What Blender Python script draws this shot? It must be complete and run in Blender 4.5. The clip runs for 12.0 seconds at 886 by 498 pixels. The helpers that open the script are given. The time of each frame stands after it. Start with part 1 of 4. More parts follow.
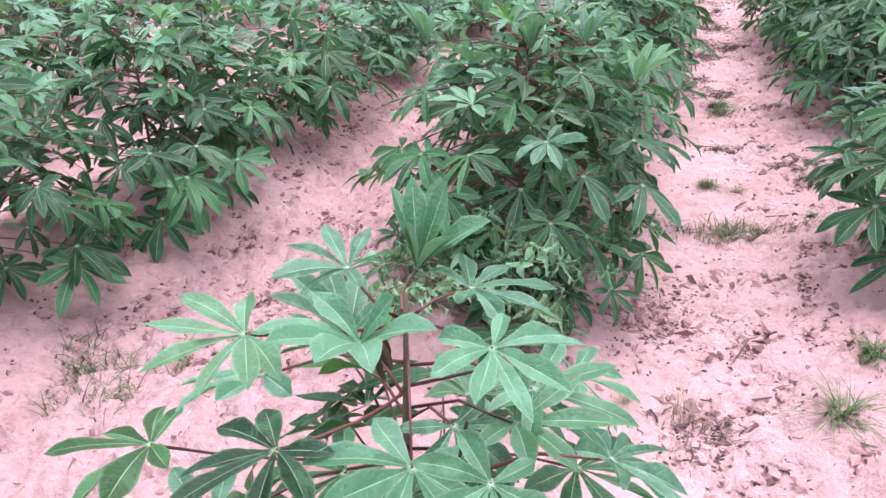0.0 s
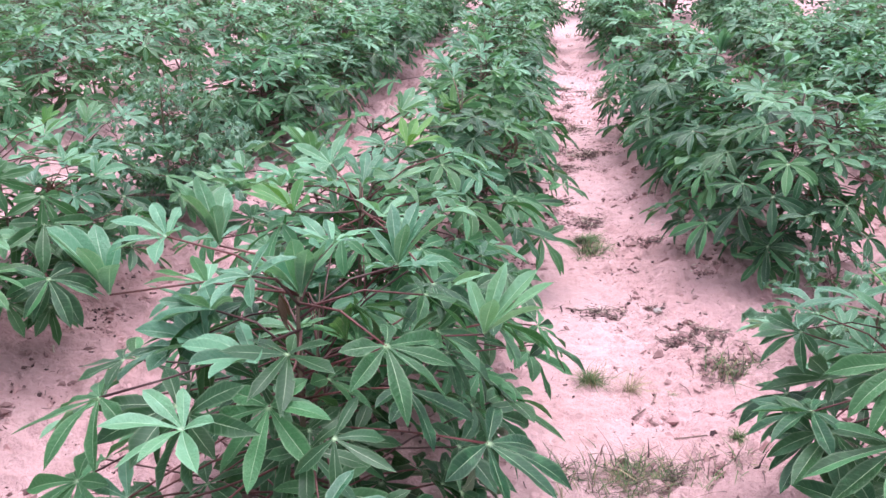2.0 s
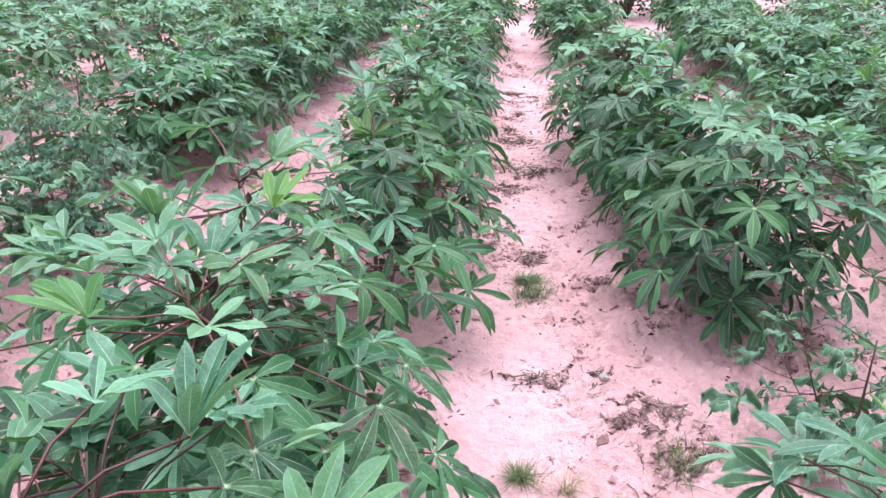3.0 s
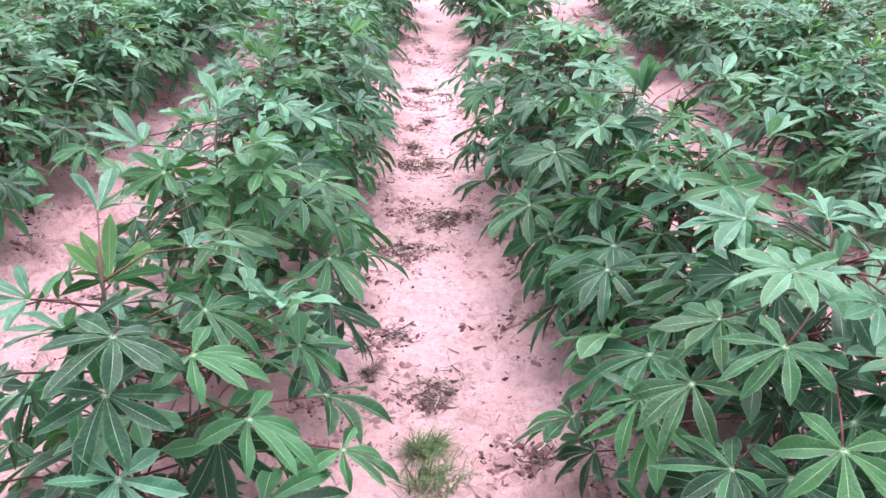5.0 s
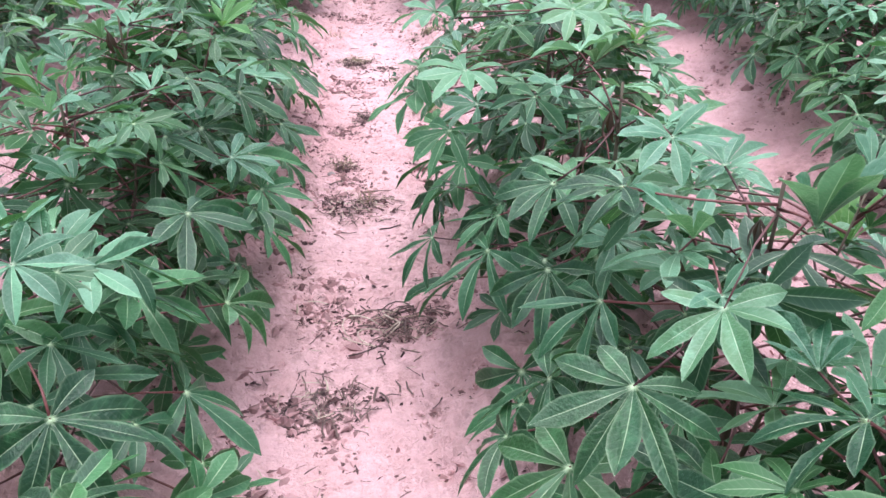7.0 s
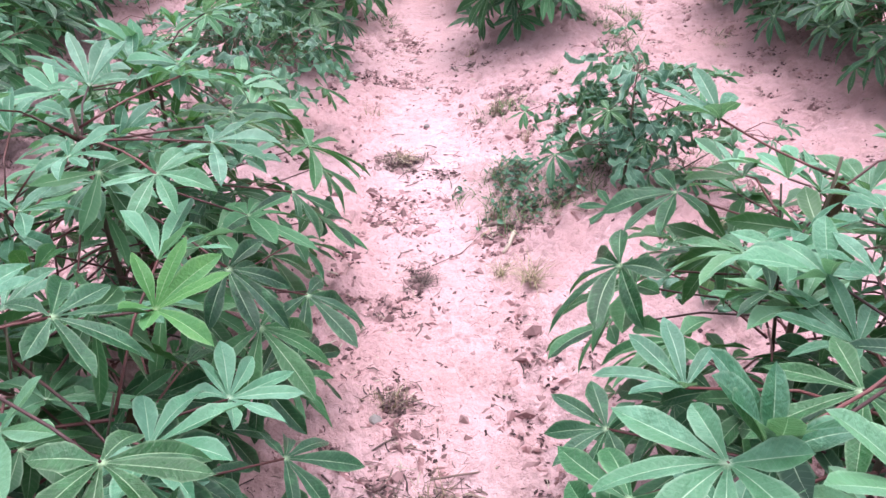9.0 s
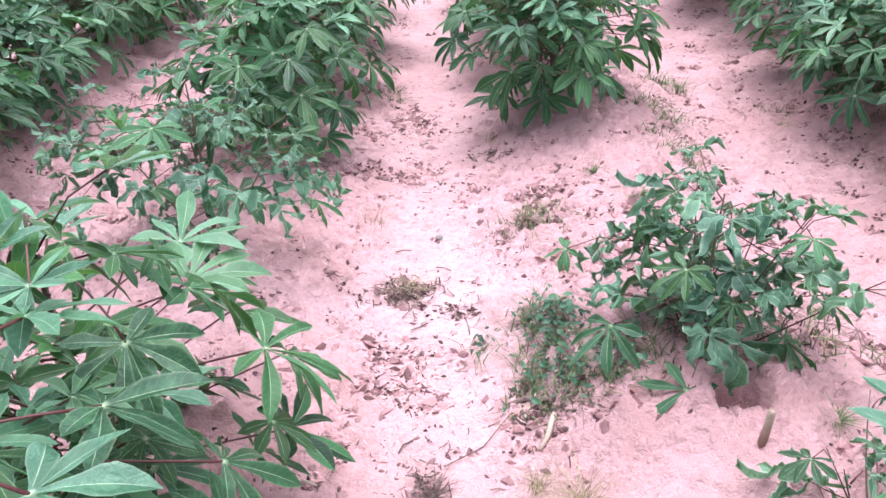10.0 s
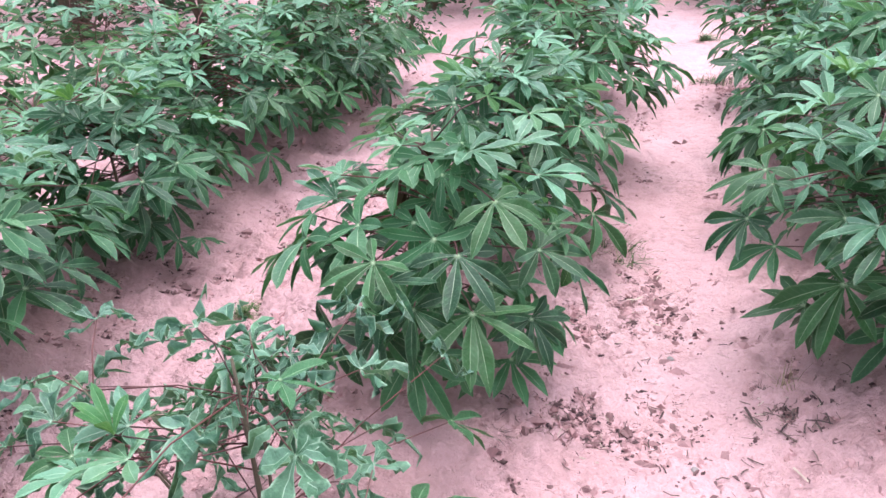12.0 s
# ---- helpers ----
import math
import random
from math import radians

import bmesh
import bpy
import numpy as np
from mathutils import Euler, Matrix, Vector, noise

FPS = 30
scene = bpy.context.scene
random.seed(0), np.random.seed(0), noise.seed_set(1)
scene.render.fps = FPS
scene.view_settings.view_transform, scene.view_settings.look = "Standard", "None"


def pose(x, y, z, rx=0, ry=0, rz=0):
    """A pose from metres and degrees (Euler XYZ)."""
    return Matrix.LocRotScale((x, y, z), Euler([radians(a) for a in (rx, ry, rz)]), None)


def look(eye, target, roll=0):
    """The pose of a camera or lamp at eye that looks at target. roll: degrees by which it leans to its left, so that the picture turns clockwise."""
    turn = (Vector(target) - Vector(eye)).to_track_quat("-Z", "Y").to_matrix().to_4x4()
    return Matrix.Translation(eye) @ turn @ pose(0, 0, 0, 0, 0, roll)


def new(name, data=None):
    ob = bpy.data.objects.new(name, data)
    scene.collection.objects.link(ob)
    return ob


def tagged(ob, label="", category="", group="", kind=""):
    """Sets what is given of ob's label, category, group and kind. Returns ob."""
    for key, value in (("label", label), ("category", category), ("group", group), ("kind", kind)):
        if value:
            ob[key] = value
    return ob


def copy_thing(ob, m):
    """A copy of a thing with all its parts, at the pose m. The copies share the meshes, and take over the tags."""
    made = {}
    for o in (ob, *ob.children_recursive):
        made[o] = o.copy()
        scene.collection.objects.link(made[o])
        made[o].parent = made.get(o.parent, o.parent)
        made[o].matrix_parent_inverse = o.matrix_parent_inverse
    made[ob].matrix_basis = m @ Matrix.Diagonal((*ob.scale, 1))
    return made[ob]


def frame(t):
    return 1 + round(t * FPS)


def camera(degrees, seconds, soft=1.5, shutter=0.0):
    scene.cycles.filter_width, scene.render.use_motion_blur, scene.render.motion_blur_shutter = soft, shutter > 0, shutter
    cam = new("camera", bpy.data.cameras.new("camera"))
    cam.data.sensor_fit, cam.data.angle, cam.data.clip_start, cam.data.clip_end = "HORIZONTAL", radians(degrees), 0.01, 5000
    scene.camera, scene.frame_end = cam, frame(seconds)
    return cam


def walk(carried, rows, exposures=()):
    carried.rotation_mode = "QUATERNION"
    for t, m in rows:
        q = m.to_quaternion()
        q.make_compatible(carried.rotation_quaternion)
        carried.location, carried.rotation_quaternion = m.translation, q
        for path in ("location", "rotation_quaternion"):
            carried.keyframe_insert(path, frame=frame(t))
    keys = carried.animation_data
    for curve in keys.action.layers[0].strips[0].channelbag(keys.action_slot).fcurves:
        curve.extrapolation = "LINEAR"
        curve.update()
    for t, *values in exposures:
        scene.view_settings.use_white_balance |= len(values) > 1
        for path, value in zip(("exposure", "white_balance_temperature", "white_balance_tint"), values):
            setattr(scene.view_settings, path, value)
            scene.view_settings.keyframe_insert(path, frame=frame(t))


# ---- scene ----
cam = camera(58.5, 12.0, soft=1.55)
# seconds, eye, target, roll
PATH = [
    (0, (-0.005, 1.014, 1.152), (-0.576, 2.706, 0.252), 0.1),
    (0.5, (-0.029, 1.219, 1.164), (-0.424, 2.996, 0.335), 0.2),
    (1, (-0.032, 1.501, 1.172), (-0.349, 3.318, 0.4), 0.4),
    (1.5, (-0.059, 1.75, 1.179), (-0.35, 3.584, 0.437), 0.3),
    (2, (-0.091, 2.006, 1.191), (-0.355, 3.844, 0.447), 0.7),
    (2.5, (-0.036, 2.276, 1.192), (-0.26, 4.116, 0.442), 1.0),
    (3, (0.005, 2.479, 1.206), (-0.172, 4.321, 0.446), 1.2),
    (3.2, (-0.014, 2.593, 1.213), (-0.162, 4.434, 0.446), 1.2),
    (4.8, (0.109, 3.528, 1.202), (0.089, 5.349, 0.374), 1.1),
    (5, (0.096, 3.663, 1.2), (0.093, 5.477, 0.358), 1.2),
    (5.5, (0.137, 4.009, 1.166), (0.165, 5.802, 0.281), 1.0),
    (6, (0.181, 4.305, 1.162), (0.241, 6.072, 0.228), 0.4),
    (6.5, (0.137, 4.634, 1.155), (0.228, 6.374, 0.173), -0.1),
    (6.7, (0.138, 4.75, 1.155), (0.236, 6.48, 0.156), -0.4),
    (8.3, (0.029, 5.755, 1.174), (0.118, 7.436, 0.094), -0.8),
    (8.5, (0.03, 5.888, 1.164), (0.107, 7.573, 0.09), -0.8),
    (9, (0.012, 6.177, 1.161), (0.048, 7.875, 0.106), -1.3),
    (9.5, (-0.007, 6.503, 1.156), (0.005, 8.227, 0.144), -1.8),
    (10, (0.035, 6.795, 1.157), (0.032, 8.536, 0.173), -2.1),
    (10.5, (0.043, 7.069, 1.133), (0.014, 8.826, 0.179), -2.6),
    (11, (-0.006, 7.354, 1.15), (-0.099, 9.109, 0.197), -2.8),
    (11.5, (-0.016, 7.682, 1.157), (-0.29, 9.433, 0.23), -3.1),
    (12, (-0.09, 7.994, 1.127), (-0.593, 9.716, 0.242), -3.1),
]
walk(cam, [(t, look(eye, target, roll)) for t, eye, target, roll in PATH],
     [(t, stops, 6000, 11) for t, stops in ((0.0, 1.27), (1.0, 1.40), (2.0, 1.33), (3.0, 1.40), (5.2, 1.49), (6.5, 1.40), (8.5, 1.29), (9.5, 1.43), (10.5, 1.37), (11.0, 1.34), (12.0, 1.40))])

# ---- light: bright overcast sky ----
world = bpy.data.worlds.new("overcast_sky")
scene.world = world
world.use_nodes = True
wn = world.node_tree
sky = wn.nodes.new("ShaderNodeTexSky")
sky.sky_type = "NISHITA"
sky.sun_disc = False
sky.sun_elevation = radians(81)
sky.sun_rotation = radians(10)
sky.air_density = 1.0
sky.dust_density = 4.0
veil = wn.nodes.new("ShaderNodeHueSaturation")
veil.inputs["Saturation"].default_value = 0.35
wn.links.new(sky.outputs["Color"], veil.inputs["Color"])
wn.links.new(veil.outputs["Color"], wn.nodes["Background"].inputs["Color"])
wn.nodes["Background"].inputs["Strength"].default_value = 0.15

sun_data = bpy.data.lights.new("sun", "SUN")
sun_data.energy = 1.4
sun_data.angle = radians(85)
sun_data.color = (1.0, 0.96, 0.93)
sun = new("sun", sun_data)
sun.matrix_world = look((0.6, 8.0, 20.0), (0.0, 5.0, 0.0))


# ---- materials ----
def material(name):
    m = bpy.data.materials.new(name)
    m.use_nodes = True
    nt = m.node_tree
    return m, nt, nt.nodes["Principled BSDF"]


def node(nt, kind, **inputs):
    n = nt.nodes.new(kind)
    for key, value in inputs.items():
        n.inputs[key.replace("_", " ")].default_value = value
    return n


def ramp(nt, fac, stops):
    r = nt.nodes.new("ShaderNodeValToRGB")
    while len(r.color_ramp.elements) < len(stops):
        r.color_ramp.elements.new(0.5)
    for e, (p, c) in zip(r.color_ramp.elements, stops):
        e.position, e.color = p, (*c, 1) if len(c) == 3 else c
    nt.links.new(fac, r.inputs["Fac"])
    return r.outputs["Color"]


def mix(nt, fac, a, b, blend="MIX"):
    n = nt.nodes.new("ShaderNodeMix")
    n.data_type, n.blend_type = "RGBA", blend
    for socket, value in ((n.inputs[0], fac), (n.inputs[6], a), (n.inputs[7], b)):
        if isinstance(value, bpy.types.NodeSocket):
            nt.links.new(value, socket)
        elif isinstance(value, (int, float)):
            socket.default_value = value
        else:
            socket.default_value = (*value, 1)
    return n.outputs[2]


def calc(nt, op, a, b=0.0, clamp=False):
    n = nt.nodes.new("ShaderNodeMath")
    n.operation, n.use_clamp = op, clamp
    for socket, value in ((n.inputs[0], a), (n.inputs[1], b)):
        if isinstance(value, bpy.types.NodeSocket):
            nt.links.new(value, socket)
        else:
            socket.default_value = value
    return n.outputs[0]


def grain(nt, scale, detail=4.0, rough=0.55, coords=None):
    n = node(nt, "ShaderNodeTexNoise", Scale=scale, Detail=detail, Roughness=rough)
    if coords is not None:
        nt.links.new(coords, n.inputs["Vector"])
    return n.outputs["Fac"]


def bump(nt, bsdf, height, strength, distance):
    b = node(nt, "ShaderNodeBump", Strength=strength, Distance=distance)
    nt.links.new(height, b.inputs["Height"])
    nt.links.new(b.outputs["Normal"], bsdf.inputs["Normal"])


def soil_material():
    m, nt, b = material("pink_sandy_soil")
    at = nt.nodes.new("ShaderNodeTexCoord").outputs["Object"]
    wide, mid = grain(nt, 1.1, 3, 0.5, at), grain(nt, 9.0, 5, 0.6, at)
    fine, sand = grain(nt, 70.0, 4, 0.65, at), grain(nt, 420.0, 2, 0.5, at)
    base = ramp(nt, wide, [(0.32, (0.56, 0.325, 0.347)), (0.68, (0.64, 0.408, 0.440))])
    base = mix(nt, calc(nt, "MULTIPLY", ramp(nt, mid, [(0.45, (0, 0, 0)), (0.72, (1, 1, 1))]), 0.45), base, (0.46, 0.25, 0.245))
    base = mix(nt, calc(nt, "MULTIPLY", ramp(nt, fine, [(0.5, (0, 0, 0)), (0.75, (1, 1, 1))]), 0.5), base, (0.44, 0.25, 0.245))
    base = mix(nt, calc(nt, "MULTIPLY", ramp(nt, sand, [(0.5, (0, 0, 0)), (0.7, (1, 1, 1))]), 0.25), base, (0.76, 0.54, 0.55))
    stain = calc(nt, "MULTIPLY", ramp(nt, grain(nt, 3.2, 3, 0.6, at), [(0.42, (0, 0, 0)), (0.64, (1, 1, 1))]), ramp(nt, grain(nt, 34.0, 6, 0.7, at), [(0.47, (0, 0, 0)), (0.64, (1, 1, 1))]))
    base = mix(nt, calc(nt, "MULTIPLY", stain, 0.6), base, (0.27, 0.155, 0.155))
    # loose soil is duller than the trodden strip
    sep = nt.nodes.new("ShaderNodeSeparateXYZ")
    nt.links.new(at, sep.inputs[0])
    strip = calc(nt, "ADD", calc(nt, "ABSOLUTE", sep.outputs[0]), calc(nt, "MULTIPLY", mid, 0.25))
    base = mix(nt, calc(nt, "MULTIPLY", ramp(nt, strip, [(0.22, (0, 0, 0)), (0.5, (1, 1, 1))]), 0.30), base, (0.36, 0.20, 0.215))
    nt.links.new(base, b.inputs["Base Color"])
    b.inputs["Roughness"].default_value = 0.95
    b.inputs["Specular IOR Level"].default_value = 0.15
    h = calc(nt, "ADD", calc(nt, "MULTIPLY", mid, 2.2), calc(nt, "ADD", calc(nt, "MULTIPLY", fine, 0.45), calc(nt, "MULTIPLY", sand, 0.12)))
    bump(nt, b, h, 1.0, 0.024)
    return m


def leaf_material(name, dark, mid, light, vein, rough=0.42, blotch=0.0, edge=0.3, shine=0.36, sheen=0.14, share=0.72):
    """A leaf whose lobes carry a pale midrib, faint side veins and a pale margin, by the lobe's own UV."""
    m, nt, b = material(name)
    uv = nt.nodes.new("ShaderNodeUVMap").outputs["UV"]
    sep = nt.nodes.new("ShaderNodeSeparateXYZ")
    nt.links.new(uv, sep.inputs[0])
    across = calc(nt, "ABSOLUTE", calc(nt, "SUBTRACT", sep.outputs[0], 0.5))
    along = sep.outputs[1]
    own = nt.nodes.new("ShaderNodeObjectInfo").outputs["Random"]
    isle = nt.nodes.new("ShaderNodeNewGeometry").outputs["Random Per Island"]
    pick = calc(nt, "FRACT", calc(nt, "ADD", own, calc(nt, "MULTIPLY", isle, 0.14)))
    at = nt.nodes.new("ShaderNodeTexCoord").outputs["Object"]
    tone = ramp(nt, pick, [(0.0, dark), (0.6, mid), (1.0, light)])
    # older or better fed: some leaves are yellower
    hue = calc(nt, "FRACT", calc(nt, "MULTIPLY", own, 13.7))
    tone = mix(nt, calc(nt, "MULTIPLY", ramp(nt, hue, [(0.45, (0, 0, 0)), (1.0, (1, 1, 1))]), 0.42), tone, (light[0] * 1.1, light[1] * 0.85, light[2] * 0.45))
    cloudy = grain(nt, 5.0, 3, 0.6, at)
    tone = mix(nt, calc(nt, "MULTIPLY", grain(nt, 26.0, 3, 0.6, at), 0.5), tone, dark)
    tone = mix(nt, ramp(nt, cloudy, [(0.5, (0, 0, 0)), (0.75, (0.5, 0.5, 0.5))]), tone, light)
    # the sky's waxy sheen, painted as a pale tone onto some blades
    sheen_pick = calc(nt, "FRACT", calc(nt, "MULTIPLY", pick, 7.3))
    tone = mix(nt, calc(nt, "MULTIPLY", ramp(nt, sheen_pick, [(share, (0, 0, 0)), (min(1.0, share + 0.23), (1, 1, 1))]), calc(nt, "MULTIPLY", cloudy, sheen)), tone, (0.28, 0.47, 0.37))
    if blotch:
        spots = ramp(nt, grain(nt, 14.0, 3, 0.6, at), [(0.5, (0, 0, 0)), (0.62, (1, 1, 1))])
        tone = mix(nt, calc(nt, "MULTIPLY", spots, blotch), tone, light)
    # side veins run from the midrib towards the tip
    side = calc(nt, "SINE", calc(nt, "MULTIPLY", calc(nt, "SUBTRACT", along, calc(nt, "MULTIPLY", across, 0.22)), 75.0))
    side = calc(nt, "MULTIPLY", calc(nt, "MAXIMUM", calc(nt, "SUBTRACT", side, 0.72), 0.0), 0.32)
    tone = mix(nt, calc(nt, "MULTIPLY", side, cloudy), tone, vein)
    rim = calc(nt, "MULTIPLY", ramp(nt, across, [(0.40, (0, 0, 0)), (0.5, (1, 1, 1))]), calc(nt, "MULTIPLY", cloudy, 2.0 * edge))
    tone = mix(nt, rim, tone, vein)
    rib = calc(nt, "SUBTRACT", 1.0, calc(nt, "DIVIDE", across, calc(nt, "ADD", 0.011, calc(nt, "MULTIPLY", calc(nt, "SUBTRACT", 1.0, along), 0.036))), True)
    hub = calc(nt, "SUBTRACT", 1.0, calc(nt, "MULTIPLY", along, 14.0), True)
    rib = calc(nt, "MAXIMUM", calc(nt, "MULTIPLY", rib, 0.72), hub)
    tone = mix(nt, rib, tone, vein)
    nt.links.new(tone, b.inputs["Base Color"])
    # some blades are waxier than others
    wax = calc(nt, "ADD", rough - 0.1, calc(nt, "MULTIPLY", calc(nt, "ADD", own, grain(nt, 9.0, 3, 0.6, at)), 0.16))
    nt.links.new(wax, b.inputs["Roughness"])
    b.inputs["Specular IOR Level"].default_value = shine
    relief = calc(nt, "ADD", calc(nt, "MULTIPLY", side, -0.8), calc(nt, "MULTIPLY", grain(nt, 30.0, 3, 0.5, at), 1.0))
    bump(nt, b, relief, 0.5, 0.004)
    # thin blade: yellower light comes through
    thru = nt.nodes.new("ShaderNodeBsdfTranslucent")
    nt.links.new(mix(nt, 0.6, tone, (light[0] * 1.3, light[1] * 1.15, light[2] * 0.6)), thru.inputs["Color"])
    both = nt.nodes.new("ShaderNodeMixShader")
    both.inputs[0].default_value = 0.25
    nt.links.new(b.outputs[0], both.inputs[1])
    nt.links.new(thru.outputs[0], both.inputs[2])
    nt.links.new(both.outputs[0], nt.nodes["Material Output"].inputs["Surface"])
    return m


def plain_material(name, one, two, scale, rough=0.7, relief=0.3, spec=0.3):
    m, nt, b = material(name)
    at = nt.nodes.new("ShaderNodeTexCoord").outputs["Object"]
    own = nt.nodes.new("ShaderNodeObjectInfo").outputs["Random"]
    isle = nt.nodes.new("ShaderNodeNewGeometry").outputs["Random Per Island"]
    pick = calc(nt, "FRACT", calc(nt, "ADD", own, isle))
    f = calc(nt, "ADD", calc(nt, "MULTIPLY", pick, 0.6), calc(nt, "MULTIPLY", grain(nt, scale, 4, 0.6, at), 0.4))
    nt.links.new(ramp(nt, f, [(0.2, one), (0.8, two)]), b.inputs["Base Color"])
    b.inputs["Roughness"].default_value = rough
    b.inputs["Specular IOR Level"].default_value = spec
    bump(nt, b, grain(nt, scale * 3, 3, 0.6, at), relief, 0.003)
    return m


SOIL = soil_material()
# grown leaves: deep green with the lower canopy's shade worked into the colour
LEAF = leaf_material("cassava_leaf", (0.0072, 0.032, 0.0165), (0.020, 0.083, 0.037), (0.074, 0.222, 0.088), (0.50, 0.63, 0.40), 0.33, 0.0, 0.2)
# upper leaves: younger green, paled further to paint in light from the sky
LIT_UPPER = leaf_material("lit_upper_leaf", (0.022, 0.092, 0.050), (0.058, 0.186, 0.100), (0.170, 0.375, 0.225), (0.58, 0.70, 0.52), 0.31, 0.0, 0.22, 0.5, 0.42, 0.5)
YOUNG = leaf_material("young_leaf", (0.04, 0.15, 0.055), (0.075, 0.21, 0.066), (0.14, 0.30, 0.075), (0.46, 0.56, 0.34))
SICK = leaf_material("mottled_leaf", (0.011, 0.050, 0.030), (0.026, 0.096, 0.060), (0.11, 0.25, 0.14), (0.46, 0.62, 0.46), 0.38, 0.4, 0.6, 0.5, 0.5, 0.5)
PALE = leaf_material("bleached_leaf", (0.035, 0.12, 0.06), (0.085, 0.22, 0.11), (0.26, 0.42, 0.26), (0.50, 0.64, 0.48), 0.42, 0.4, 0.6)
BROWN = leaf_material("withered_leaf", (0.035, 0.025, 0.022), (0.06, 0.04, 0.032), (0.10, 0.065, 0.045), (0.10, 0.07, 0.05), 0.7)
PETIOLE = plain_material("petiole_red", (0.055, 0.021, 0.024), (0.155, 0.048, 0.048), 30, 0.5, 0.1, 0.4)
STEM = plain_material("stem_bark", (0.06, 0.045, 0.035), (0.15, 0.12, 0.085), 40, 0.75, 0.5)
CLOD = plain_material("soil_crumbs", (0.36, 0.20, 0.205), (0.62, 0.38, 0.40), 60, 0.95, 0.6, 0.1)
# clods toned down, so the colour carries the soft shadows beside them
SHADED_CLOD = plain_material("shaded_clods", (0.17, 0.095, 0.10), (0.50, 0.29, 0.305), 60, 0.95, 0.6, 0.1)
# dark soil bits, the tone partly painting small shadows between crumbs
DARK_CRUMB = plain_material("dark_crumb_soil", (0.05, 0.031, 0.036), (0.21, 0.12, 0.125), 60, 0.95, 0.6, 0.1)
LITTER = plain_material("dry_litter", (0.06, 0.042, 0.045), (0.24, 0.16, 0.15), 50, 0.9, 0.5, 0.1)
STRAW = plain_material("bleached_straw", (0.30, 0.22, 0.18), (0.62, 0.52, 0.44), 50, 0.8, 0.4, 0.2)
GRASS = plain_material("weed_grass", (0.03, 0.07, 0.024), (0.14, 0.19, 0.07), 20, 0.6, 0.2)
WEED = plain_material("weed_leaf", (0.018, 0.062, 0.034), (0.060, 0.150, 0.080), 40, 0.5, 0.2, 0.4)
DRYGRASS = plain_material("dry_grass", (0.13, 0.09, 0.065), (0.40, 0.32, 0.20), 20, 0.8, 0.2)
STONE = plain_material("grey_pebble", (0.20, 0.17, 0.17), (0.42, 0.36, 0.36), 70, 0.8, 0.5)
BUSH = leaf_material("hedge_leaf", (0.014, 0.045, 0.022), (0.024, 0.07, 0.03), (0.04, 0.10, 0.04), (0.06, 0.12, 0.06), 0.5)


# ---- mesh helpers ----
def mesh_of(name, verts, faces, mat, uvs=None, smooth=True, crease=False):
    me = bpy.data.meshes.new(name)
    me.from_pydata(verts, [], faces)
    if uvs is not None:
        layer = me.uv_layers.new(name="UVMap")
        loop_verts = np.empty(len(me.loops), dtype=np.int32)
        me.loops.foreach_get("vertex_index", loop_verts)
        layer.data.foreach_set("uv", np.asarray(uvs, dtype=np.float32)[loop_verts].ravel())
    if crease:
        ends = np.empty(2 * len(me.edges), dtype=np.int32)
        me.edges.foreach_get("vertices", ends)
        middle = np.abs(np.asarray(uvs)[:, 0] - 0.5) < 1e-4
        sharp = me.attributes.new("sharp_edge", "BOOLEAN", "EDGE")
        sharp.data.foreach_set("value", middle[ends.reshape(-1, 2)].all(axis=1))
    if smooth:
        me.polygons.foreach_set("use_smooth", [True] * len(me.polygons))
    me.materials.append(mat)
    me.update()
    return me


def part(name, me, parent, m=None, label=""):
    ob = new(name, me)
    ob.parent = parent
    if m is not None:
        ob.matrix_local = m
    return tagged(ob, label)


def tube(path, radii, sides=6):
    """Vertices and faces of a tube along a path of points."""
    verts, faces = [], []
    for i, p in enumerate(path):
        p = Vector(p)
        ahead = (Vector(path[min(i + 1, len(path) - 1)]) - Vector(path[max(i - 1, 0)])).normalized()
        one = ahead.orthogonal().normalized()
        two = ahead.cross(one)
        for k in range(sides):
            a = 2 * math.pi * k / sides
            verts.append(tuple(p + radii[i] * (math.cos(a) * one + math.sin(a) * two)))
        if i:
            for k in range(sides):
                j = (k + 1) % sides
                faces.append(((i - 1) * sides + k, (i - 1) * sides + j, i * sides + j, i * sides + k))
    faces.append(tuple(range(sides))[::-1])
    faces.append(tuple((len(path) - 1) * sides + k for k in range(sides)))
    return verts, faces


def joined(pieces):
    """One list of vertices, faces and uvs out of several."""
    verts, faces, uvs = [], [], []
    for v, f, u in pieces:
        n = len(verts)
        verts += v
        faces += [tuple(i + n for i in q) for q in f]
        uvs += u if u else [(0.5, 0.5)] * len(v)
    return verts, faces, uvs


# ---- cassava leaf: lobes round a hub, main lobe along +y, upper face +z ----
LOBES = {8: [(15, 1.0), (-16, 1.0), (47, 0.96), (-48, 0.95), (84, 0.84), (-85, 0.82), (128, 0.58), (-127, 0.56)],
         7: [(0, 1.0), (36, 0.98), (-36, 0.97), (75, 0.87), (-75, 0.86), (122, 0.60), (-122, 0.60)],
         6: [(19, 1.0), (-19, 0.98), (59, 0.92), (-59, 0.9), (105, 0.68), (-105, 0.66)],
         5: [(0, 1.0), (44, 0.95), (-44, 0.95), (96, 0.72), (-96, 0.72)]}


